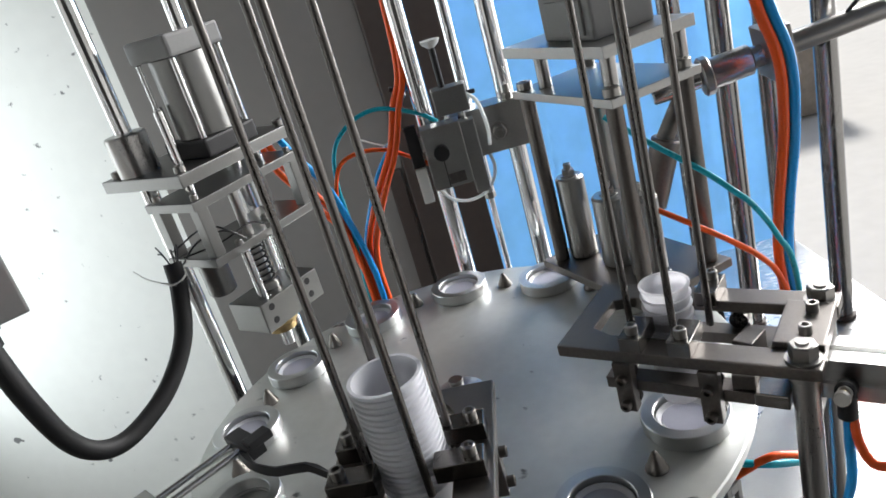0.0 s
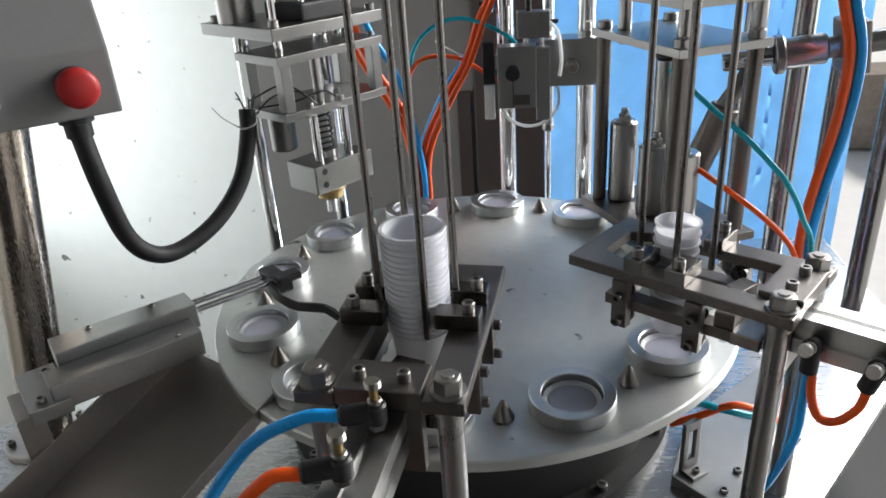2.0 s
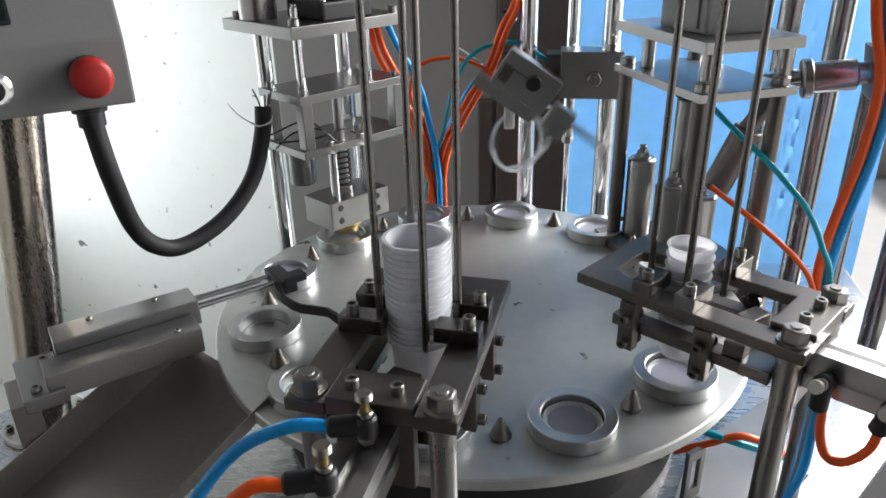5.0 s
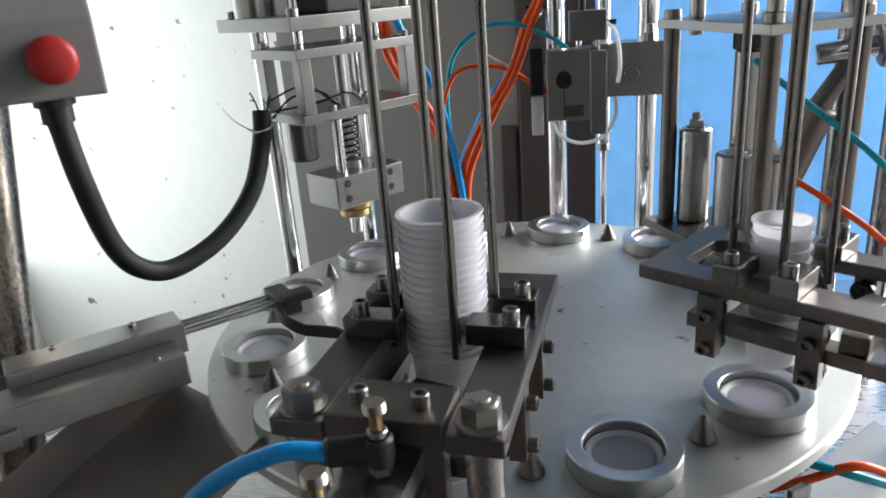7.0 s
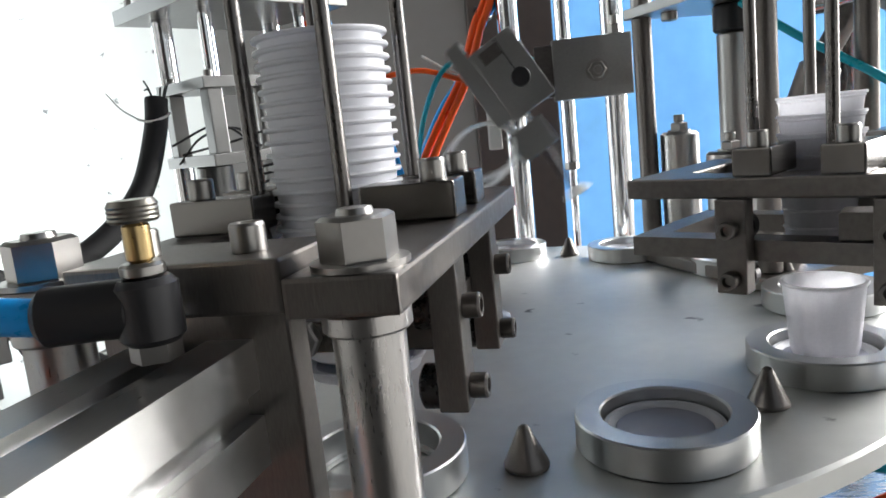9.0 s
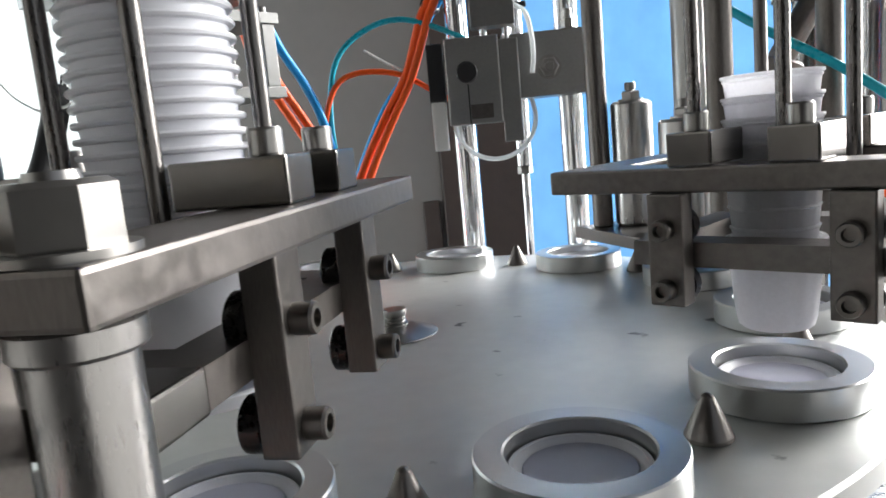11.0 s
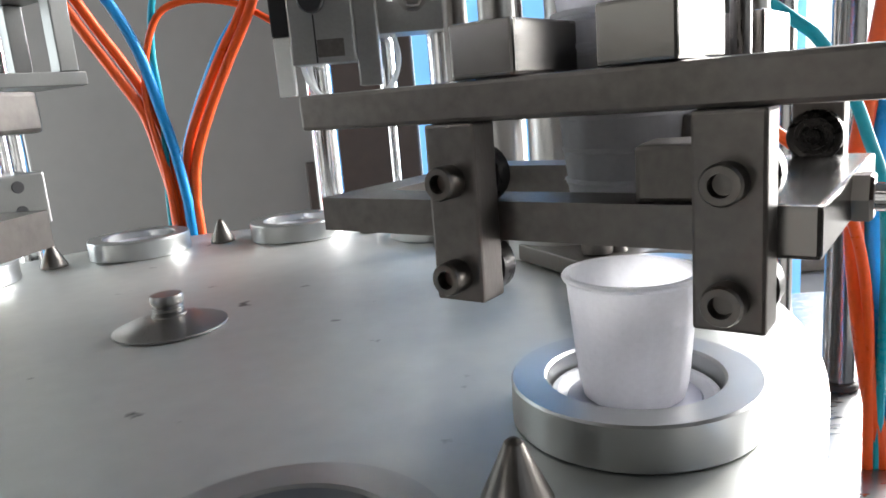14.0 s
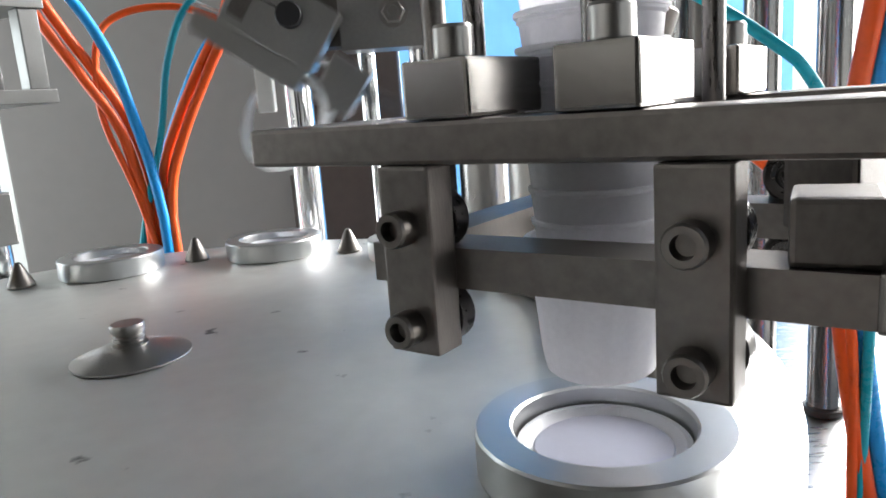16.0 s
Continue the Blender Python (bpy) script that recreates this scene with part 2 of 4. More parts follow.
def screw(parent, p, way=(0, 0, 1), r=0.005, h=0.008, name="cap_screw", washer=True, mat=None):
    """A socket cap screw whose head stands at p and points along way."""
    mat = mat or BOLT
    key = (name, r, h, mat.name)
    if key not in SHARED:
        bm = bmesh.new()
        if name == "hex_bolt":
            if washer:
                lathe(bm, [(0, 0), (r * 1.45, 0), (r * 1.45, 0.0015), (0, 0.0015)], 24)
            lathe(bm, [(0, 0.001), (r * 1.12, 0.001), (r * 1.15, 0.002), (r * 1.15, h - 0.001), (r * 0.98, h), (0, h)], 6)
            lathe(bm, [(0, h), (r * 0.55, h), (r * 0.5, h + 0.0015), (0, h + 0.0015)], 16)
        else:
            lathe(bm, [(0, 0), (r * 0.97, 0), (r, 0.0006), (r, h - 0.0008), (r * 0.9, h), (r * 0.56, h), (r * 0.52, h - 0.003), (0, h - 0.0034)], 16)
        SHARED[key] = mesh_of(name, bm, mat)
    return part(name, SHARED[key], mat, parent, at=along(p, Vector(p) + Vector(way))[0])


# ---- the room ----
def slab(name, c, s, mat, label, category):
    bm = bmesh.new()
    box(bm, c, s, 0.004)
    ob = part(name, bm, mat)
    return tagged(ob, label=label, category=category, kind="structure")


FLOOR = -0.9
slab("floor", (-0.1, -0.83, FLOOR - 0.05), (2.8, 3.84, 0.1), CONCRETE, "concrete workshop floor with shade put into its colour", "floor")
slab("wall_north", (-1.0075, 1.02, 0.4), (0.865, 0.12, 2.6), WALL, "white painted wall with dark specks of dirt", "wall")
# unseen side wall; its window is added to go with the fill lamp
bm = bmesh.new()
for c, size in (((-1.43, -1.30, 0.4), (0.1, 2.8, 2.6)), ((-1.43, 0.52, -0.60), (0.1, 0.84, 0.6)), ((-1.43, 0.52, 1.30), (0.1, 0.84, 0.8)), ((-1.43, 1.00, 0.4), (0.1, 0.12, 2.6))):
    box(bm, c, size, 0.0)
tagged(part("wall_west", bm, WALL), label="unseen white side wall with a window opening added for fill light", category="wall", kind="structure")
# unseen wall added behind the camera, with the room's dimness in its colour
slab("wall_south", (-0.1, -2.7, 0.4), (2.8, 0.1, 2.6), BACKDROP, "unseen wall behind the camera, darkened to stand for the dim room", "wall")
# unseen ceiling, added to keep sun off the machine
slab("ceiling", (-0.1, -0.83, 1.75), (2.8, 3.84, 0.1), DARKCEIL, "unseen workshop ceiling, added and darkened to hold back light", "ceiling")
slab("yard_wall", (1.97, 3.4, FLOOR + 0.16), (0.42, 0.3, 0.40), YARDSTONE, "low brown-grey stone wall out in the yard", "wall")
# same wall continued towards the doorway, in the shaded colour
slab("wall_strip", (-0.3125, 1.0, 0.4), (0.525, 0.12, 2.6), SHADEDWALL, "shaded stretch of the white wall beside the doorway, shade in its colour", "wall")
slab("door_1", (0.03, 0.97, 0.4), (0.16, 0.10, 2.6), BROWN, "dark brown door post at the opening", "door post")
# flat dark box put where the wall has a dark niche
slab("wall_strip", (-0.075, 0.931, -0.445), (0.034, 0.016, 0.90), BROWN, "dark brown box standing for a dark niche low in the wall", "batten")
ground = bmesh.new()
bmesh.ops.create_grid(ground, x_segments=8, y_segments=8, size=400, matrix=Matrix.Translation((0, 0, FLOOR - 0.06)))
tagged(part("ground", ground, OUTSIDE), label="pale concrete yard outside the workshop, lifted in colour for sunlight", category="ground", kind="structure")


def blue_sheet():
    bm = bmesh.new()
    n = 60
    cols = []
    for i in range(n + 1):
        x = 0.11 + 0.74 * i / n
        y = 1.06 + 0.005 * math.sin(i * 0.31) + 0.0012 * math.sin(i * 1.1)
        cols.append([bm.verts.new((x, y, z)) for z in (FLOOR, -0.3, 0.3, 1.6)])
    for a, b in zip(cols, cols[1:]):
        for k in range(3):
            bm.faces.new((a[k], b[k], b[k + 1], a[k + 1]))
    bmesh.ops.solidify(bm, geom=bm.faces[:], thickness=0.003)
    tagged(part("blue_curtain", bm, TARP), label="bright blue plastic curtain hanging in the doorway", category="curtain")


blue_sheet()

# ---- machine deck ----
DK = -0.15
bm = bmesh.new()
prism(bm, [(-0.64, -0.17), (-0.535, 0.0), (-0.30, 0.03), (-0.30, 0.44), (0.56, 0.44), (0.56, 0.12), (0.473, -0.003), (0.28, -0.245), (0.14, -0.46), (-0.64, -0.46)], DK - 0.012, DK, 0.002)
deck = part("machine_deck", bm, DECK)
tagged(deck, label="polished stainless steel machine deck under the rotary table", category="machine deck")
bm = bmesh.new()
prism(bm, [(-0.50, -0.15), (-0.26, 0.0), (-0.26, 0.40), (0.48, 0.40), (0.48, 0.10), (0.24, -0.22), (0.10, -0.42), (-0.50, -0.42)], FLOOR, DK - 0.012, 0.003)
part("cabinet", bm, SHEET, deck, "steel cabinet below the deck")

foot = thing("foot_plate", "aluminium mounting plate bolted to the machine deck", "mounting plate")
bm = bmesh.new()
prism(bm, [(0.204, -0.147), (0.255, -0.202), (0.300, -0.202), (0.345, -0.14), (0.375, -0.05), (0.35, 0.05), (0.236, -0.06)], DK, DK + 0.012, 0.001)
part("plate", bm, ALU, foot)
R = 0.235


def polar(a, r=R, z=0.0):
    return Vector((r * math.cos(radians(a)), r * math.sin(radians(a)), z))


for x, y in ((0.250, -0.168), (0.270, -0.140)):
    screw(foot, (x, y, DK + 0.012), r=0.0042, h=0.004)

# slotted bracket on the mounting plate, and a sticker at the post's foot
bracket = thing("stop_bracket", "upright slotted aluminium bracket under the table edge", "bracket", pose(0.222, -0.136, DK + 0.012, 0, 0, 35))
bm = bmesh.new()
box(bm, (-0.008, 0, 0.030), (0.006, 0.005, 0.060), 0.0006)
box(bm, (0.008, 0, 0.030), (0.006, 0.005, 0.060), 0.0006)
box(bm, (0, 0, 0.055), (0.0098, 0.005, 0.010), 0.0)
box(bm, (0, 0, 0.007), (0.0098, 0.005, 0.014), 0.0)
part("slotted_plate", bm, ALU, bracket)
bm = bmesh.new()
box(bm, (0, -0.010, 0.002), (0.022, 0.0148, 0.004), 0.0006)
foot_flange = part("foot_flange", bm, ALU, bracket)
screw(foot_flange, (0, -0.011, 0.004), r=0.0036, h=0.004)
sticker = thing("sticker", "white paper sticker with black marks on the deck", "sticker", pose(0.338, -0.094, DK + 0.012, 0, 0, 52))
bm = bmesh.new()
box(bm, (0, 0, 0.0004), (0.026, 0.016, 0.0006), 0.0)
part("paper", bm, WHITE, sticker)
for k, w in enumerate((0.017, 0.012, 0.015)):
    bm = bmesh.new()
    box(bm, (0.002 * k - 0.002, 0.0045 - 0.0045 * k, 0.0008), (w, 0.0018, 0.0003), 0.0)
    part("print_bar", bm, BLACK, sticker)

# ---- dark drum added below the table, in place of the shade there ----
housing = thing("under_table_drum", "round dark drum added for the shade under the table", "drive housing")
bm = bmesh.new()
lathe(bm, [(0, DK + 0.014), (0.205, DK + 0.014), (0.205, -0.045), (0.195, -0.035), (0, -0.035)], 64)
part("housing", bm, UNDERDARK, housing)
bm = bmesh.new()
lathe(bm, [(0, DK), (0.225, DK), (0.225, DK + 0.0135), (0, DK + 0.0135)], 64)
part("base_flange", bm, UNDERDARK, housing)
for k in range(12):
    screw(housing, polar(k * 30 + 8, 0.215, DK + 0.0135), r=0.0055, h=0.007)

# ---- rotary table ----
DWELL = -65.3


def indexed(t):
    """Degrees that the table has turned by the time t."""
    n, p = divmod(t, 5.5)
    k = min(max((p - 0.05) / 1.9, 0), 1)
    return 30 * n + 15 * (1 - math.cos(math.pi * k)) - 30


table = thing("rotary_table", "round aluminium indexing table with twelve cup rings", "rotary table")
bm = bmesh.new()
lathe(bm, [(0, -0.012), (0.285, -0.012), (0.2868, -0.0105), (0.2868, -0.0015), (0.2853, 0), (0, 0)], 128)
part("disc", bm, TABLE, table)
bm = bmesh.new()
lathe(bm, [(0, -0.0345), (0.12, -0.0345), (0.12, -0.0125), (0, -0.0125)], 48)
part("spindle", bm, STEEL, table)
bm = bmesh.new()
lathe(bm, [(0, 0.0005), (0.027, 0.0005), (0.0272, 0.0015), (0.022, 0.0035), (0.014, 0.0058), (0.009, 0.0068), (0, 0.0068)], 40)
cover = part("hub_cover", bm, STEEL, table, "domed steel hub cover")
bm = bmesh.new()
lathe(bm, [(0, 0.006), (0.0082, 0.006), (0.0084, 0.0075)] + [(0.0066 + 0.0009 * (k % 2), 0.0085 + 0.0009 * k) for k in range(6)] + [(0.0078, 0.0138), (0.0080, 0.0162), (0.0074, 0.0172), (0, 0.0172)], 28)
part("hub_stud", bm, BOLT, cover, "threaded steel stud")
bm = bmesh.new()
lathe(bm, [(0.0242, 0.0005), (0.0372, 0.0005), (0.0374, 0.001), (0.0374, 0.0132), (0.0368, 0.014), (0.0270, 0.014), (0.0262, 0.0132), (0.0260, 0.0030), (0.0242, 0.0026)], 64, closed=True)
ring_mesh = mesh_of("cup_ring", bm, RING)
bm = bmesh.new()
lathe(bm, [(0, 0.0003), (0.0094, 0.0003), (0.0094, 0.002), (0.0024, 0.0172), (0.0012, 0.0182), (0, 0.0185)], 24)
cone_mesh = mesh_of("locating_cone", bm, DULLBOLT)
for k in range(12):
    part("cup_ring", ring_mesh, RING, table, at=Matrix.Translation(polar(DWELL + 30 * k)))
    part("locating_cone", cone_mesh, DULLBOLT, table, at=Matrix.Translation(polar(DWELL + 15 + 30 * k)))


# ---- cups ----
def cup_profile(r0, r1, h, lip):
    """Outline of a thin tapered cup with a rolled lip, standing on z = 0."""
    w = 0.0008
    return [(0, 0), (r0 - 0.002, 0), (r0, 0.0015), (r1, h - 0.002), (lip, h - 0.0016), (lip + 0.0004, h - 0.0008), (lip, h), (r1 - w, h), (r0 - w, 0.003), (r0 - 0.003, w + 0.0008), (0, w + 0.0008)]


bm = bmesh.new()
lathe(bm, [(0, 0.0032), (0.0225, 0.0032), (0.0235, 0.0060), (0.0250, 0.0074), (0.0252, 0.0080), (0.0246, 0.0085), (0.0232, 0.0083), (0.0220, 0.0066), (0.0206, 0.0060), (0.0195, 0.0054), (0, 0.0052)], 48)
seated_mesh = mesh_of("seated_cup", bm, CUP)
bm = bmesh.new()
lathe(bm, [(0.0, 0.0), (0.0198, 0.0), (0.0203, 0.0006), (0.0198, 0.0011), (0, 0.0012)], 40)
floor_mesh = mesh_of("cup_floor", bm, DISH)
bm = bmesh.new()
lathe(bm, [(0, 0), (0.0138, 0), (0.0152, 0.0012), (0.0160, 0.005), (0.0166, 0.0105), (0.0173, 0.018), (0.0180, 0.0255), (0.0187, 0.033), (0.0191, 0.037), (0.0201, 0.0374), (0.0205, 0.0382), (0.0201, 0.039), (0.0184, 0.039), (0.0179, 0.033), (0.0165, 0.018), (0.0152, 0.005), (0.0135, 0.0022), (0, 0.0016)], 60)
for f in list(bm.verts):
    a = math.atan2(f.co.y, f.co.x)
    if 0.004 < f.co.z < 0.035:
        s = 1 + 0.010 * math.cos(15 * a)
        f.co.x, f.co.y = f.co.x * s, f.co.y * s
filter_mesh = mesh_of("filter_cup", bm, FILTER)
bm = bmesh.new()
wall = [(0.0166 + 0.002 * k / 4 + d, 0.0015 + 0.0088 * k + dz) for k in range(4) for d, dz in ((-0.0004, 0.0), (0.0004, 0.0070), (0.0012, 0.0078), (0.0010, 0.0086))]
lathe(bm, [(0, 0), (0.0146, 0)] + wall + [(0.0199, 0.0366), (0.0201, 0.0374), (0.0199, 0.038), (0.0178, 0.038), (0.0158, 0.003), (0, 0.0018)], 36)
for f in list(bm.verts):
    a = math.atan2(f.co.y, f.co.x)
    if 0.002 < f.co.z < 0.036:
        f.co.x, f.co.y = f.co.x * (1 + 0.014 * math.cos(18 * a)), f.co.y * (1 + 0.014 * math.cos(18 * a))
stack_mesh = mesh_of("filter_cup", bm, FILTER)
bm = bmesh.new()
lathe(bm, cup_profile(0.0205, 0.0236, 0.040, 0.0254), 48)
outer_mesh = mesh_of("outer_cup", bm, CUP)

MOVES = []


def ride(a0, r=R, z=0.0, t0=0.0, t1=16.0):
    """Rows of something that rides on the table from t0 to t1; a0: its station at the first dwell."""
    rows, t = [], t0
    while t < t1 - 1e-6:
        rows.append((t, Matrix.Rotation(radians(indexed(t)), 4, "Z") @ Matrix.Translation(polar(a0, r, z))))
        p = t % 5.5
        t = t + 0.2 if p < 2.0 - 1e-6 else (t // 5.5) * 5.5 + 5.5
        t = round(t, 3)
    rows.append((t1, Matrix.Rotation(radians(indexed(t1)), 4, "Z") @ Matrix.Translation(polar(a0, r, z))))
    return rows


def seated(a0, label, rows):
    ob = tagged(part("coffee_cup", seated_mesh, CUP), label=label, category="cup", group="cups on the rotary table")
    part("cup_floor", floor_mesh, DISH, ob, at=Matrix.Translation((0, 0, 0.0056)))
    MOVES.append((ob, rows))
    return ob


CUPLABEL = "white plastic cup seated in an aluminium ring"
# stations counted from the first full dwell; -95.3 fills with outer cups, -35.3 with filter cups, 204.7 ejects
CHUTE_END = Vector((-0.47, -0.66, -0.115))
for k in range(12):
    a = DWELL + 30 * k
    st = round(a) % 360
    if st in (235, 265):
        continue
    rows = ride(a)
    for n in range(3):
        te = 3.2 + 5.5 * n
        if round(a + 30 * n) % 360 == 205:
            rows = ride(a, t1=te)
            for dt, p, tip in ((0.10, (-0.205, -0.125, 0.012), 10), (0.22, (-0.236, -0.205, 0.004), 35), (0.34, (-0.268, -0.272, -0.018), 70), (0.46, (-0.31, -0.335, -0.04), 88), (0.66, (-0.40, -0.50, -0.078), 92), (0.8, CHUTE_END + Vector((0.045 * n, -0.01 * n, 0)), 92)):
                rows.append((te + dt, pose(*p, tip, 0, 40)))
            if te + 0.8 < 15.9:
                rows.append((16.0, rows[-1][1]))
    seated(a, CUPLABEL, rows)

# ---- cup droppers ----
def dropper(a, label, mesh, mat, count, pitch, cup_z, stack_name, stack_label, lift, longer, dv, half, over):
    """A cup dropper over the table: x points outwards from the table's axis. Returns the thing and its shuttle."""
    base = pose(0, 0, 0, 0, 0, a) @ Matrix.Translation((0, dv, 0))
    mid = base.inverted() @ polar(over)
    t = thing("cup_dropper", label, "cup dropper", base, group="cup droppers")
    bm = bmesh.new()
    outer = [(0.157, -half - 0.013), (0.352, -half - 0.013), (0.352, -0.030), (0.195, -0.030), (0.178, -0.022), (0.178, 0.022), (0.195, 0.030), (0.352, 0.030), (0.352, half + 0.013), (0.157, half + 0.013)]
    prism(bm, outer, 0.094 + lift, 0.104 + lift, 0.0012)
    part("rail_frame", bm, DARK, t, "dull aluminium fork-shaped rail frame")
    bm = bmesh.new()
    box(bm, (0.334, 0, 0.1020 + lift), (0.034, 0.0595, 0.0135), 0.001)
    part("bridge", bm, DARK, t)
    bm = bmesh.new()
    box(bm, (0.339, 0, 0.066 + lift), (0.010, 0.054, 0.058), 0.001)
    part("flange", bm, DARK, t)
    for v in (-0.0155, 0.0155):
        screw(t, (0.337, v, 0.1087 + lift), r=0.0046, h=0.0075)
    for v in (-half, half):
        screw(t, (0.339, v, 0.104 + lift), r=0.0085, h=0.0125, name="hex_bolt")
        bm = bmesh.new()
        rod(bm, (0.339, v, DK), (0.339, v, 0.094 + lift), 0.0092, 32)
        post = part("post", bm, STEEL, t)
        bm = bmesh.new()
        rod(bm, (0.339, v, 0.088 + lift), (0.339, v, 0.0938 + lift), 0.0112, 32)
        part("collar", bm, STEEL, post)
    for u in (0.2205, 0.258):
        for s in (-1, 1):
            bm = bmesh.new()
            box(bm, (u, s * 0.0370, 0.1107 + lift), (0.0175, 0.034, 0.0130), 0.0009)
            block = part("rod_block", bm, BLOCK, t)
            screw(block, (u, s * 0.045, 0.1172 + lift), r=0.0048, h=0.0075)
    for k in range(4):
        q = radians(25 + 90 * k)
        u, v = mid.x + 0.0305 * math.cos(q), mid.y + 0.0305 * math.sin(q)
        bm = bmesh.new()
        rod(bm, (u, v, 0.093 + lift), (u, v, 0.80), 0.0029, 16)
        part("guide_rod", bm, RODSTEEL, t)
    for u in (0.2105, 0.2765):
        for s in (-1, 1):
            bm = bmesh.new()
            box(bm, (u, s * 0.0505, 0.0715 + lift - longer / 2), (0.0145, 0.010, 0.045 + longer), 0.0008)
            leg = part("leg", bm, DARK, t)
            for z in (0.080 - longer / 2, 0.056 - longer):
                screw(leg, (u, s * 0.0555, z + lift), (0, s, 0), r=0.0043, h=0.0060, mat=DULLBOLT)
                bm = bmesh.new()
                lathe(bm, [(0.0, 0.0380), (0.0020, 0.0380), (0.0024, 0.0386), (0.0024, 0.0398), (0.0038, 0.0398), (0.0040, 0.0386), (0.0054, 0.0386), (0.0056, 0.0396), (0.0070, 0.0393), (0.0078, 0.0400), (0.0078, 0.0454), (0.0, 0.0457)], 24, Matrix.Translation((u, 0, z + lift)) @ Matrix.Rotation(-s * math.pi / 2, 4, "X"))
                part("roller", bm, BEARING, leg, "oiled ball bearing roller")
    # air cylinder: square profile with T-slots
    cyl = thing("air_cylinder", "square-profile aluminium air cylinder bolted to the dropper", "air cylinder", base, group="dropper cylinders")
    bm = bmesh.new()
    h, g = 0.0165, 0.0035
    sec = [(-h, -h), (-g, -h), (-g, -h + 0.004), (g, -h + 0.004), (g, -h), (h, -h), (h, -g), (h - 0.004, -g), (h - 0.004, g), (h, g), (h, h), (g, h), (g, h - 0.004), (-g, h - 0.004), (-g, h), (-h, h), (-h, g), (-h + 0.004, g), (-h + 0.004, -g), (-h, -g)]
    prism(bm, sec, 0, 0.150, 0.0)
    bmesh.ops.transform(bm, matrix=Matrix.Translation((0.344, 0, 0.071 + lift)) @ Matrix(((0, 0, 1, 0), (1, 0, 0, 0), (0, 1, 0, 0), (0, 0, 0, 1))), verts=bm.verts[:])
    part("body", bm, ANODISED, cyl)
    bm = bmesh.new()
    box(bm, (0.500, 0, 0.071 + lift), (0.012, 0.034, 0.034), 0.001)
    part("end_cap", bm, BLACK, cyl)
    bm = bmesh.new()
    rod(bm, (0.322, 0, 0.071 + lift), (0.3345, 0, 0.071 + lift), 0.007)
    part("nose", bm, STEEL, cyl)
    # shuttle that swings the cup holder in and out
    sh = thing("shuttle", "dull aluminium sliding fork under the cup stack", "shuttle", base, group="dropper shuttles")
    bm = bmesh.new()
    prism(bm, [(0.192, -0.046), (0.318, -0.046), (0.318, 0.046), (0.192, 0.046), (0.192, 0.030), (0.290, 0.030), (0.290, -0.030), (0.206, -0.030), (0.206, 0.030), (0.192, 0.030)], 0.0635 + lift, 0.0735 + lift, 0.0)
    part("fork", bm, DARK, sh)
    bm = bmesh.new()
    box(bm, (0.317, 0, 0.0685 + lift), (0.024, 0.0935, 0.0112), 0.001)
    part("end_block", bm, BLOCK, sh)
    for u, v, w, z, tip in ((0.297, -0.034, 0.020, 0.0130, 8), (0.293, 0.004, 0.024, 0.0175, -14)):
        bm = bmesh.new()
        box(bm, (u, v, 0.0735 + lift + z / 2), (0.016, w, z), 0.0012, Matrix.Rotation(radians(tip), 4, "Z"))
        part("gate_block", bm, DARK, sh)
    bm = bmesh.new()
    rod(bm, (0.316, 0, 0.0685 + lift), (0.372, 0, 0.0685 + lift), 0.0035)
    part("piston_rod", bm, CHROME, sh)
    bm = bmesh.new()
    rod(bm, (0.328, 0, 0.0685 + lift), (0.3335, 0, 0.0685 + lift), 0.0065, 6)
    part("lock_nut", bm, BOLT, sh)
    # the nested stack of cups waiting between the rods
    st = thing(stack_name, stack_label, "cup stack", Matrix.Translation(polar(over)) @ pose(0, 0, 0, 0, 0, a))
    for k in range(count):
        part("cup", mesh, mat, st, at=Matrix.Translation((0, 0, cup_z + pitch * k)) @ Matrix.Rotation(0.7 * k, 4, "Z"))
    return t, cyl, sh


drop_l = dropper(-96.5, "dull aluminium cup dropper standing on two chromed posts", outer_mesh, CUP, 19, 0.0047, 0.055, "white_cup_stack", "nested stack of ribbed white plastic cups between steel rods", 0.006, 0.007, 0.002, 0.0455, -95.9)
drop_r = dropper(-36.5, "dull aluminium cup dropper holding milky filter cups", stack_mesh, FILTER, 5, 0.0088, 0.0645, "filter_cup_stack", "short nested stack of milky plastic filter cups between steel rods", 0.0, 0.0, 0.007, 0.0400, -35.3)


def shuttle_rows(a, dv, stroke):
    rows = [(0.0, pose(0, 0, 0, 0, 0, a) @ Matrix.Translation((0, dv, 0)))]
    for n in range(3):
        t = 5.5 * n
        for dt, s in ((2.55, 0.0), (2.7, -stroke), (4.55, -stroke), (4.7, 0.0)):
            if t + dt < 16:
                rows.append((t + dt, pose(0, 0, 0, 0, 0, a) @ Matrix.Translation((s, dv, 0))))
    rows.append((16.0, rows[-1][1]))
    return rows


MOVES.append((drop_l[2], shuttle_rows(-96.5, 0.002, 0.048)))
MOVES.append((drop_r[2], shuttle_rows(-36.5, 0.007, 0.037)))
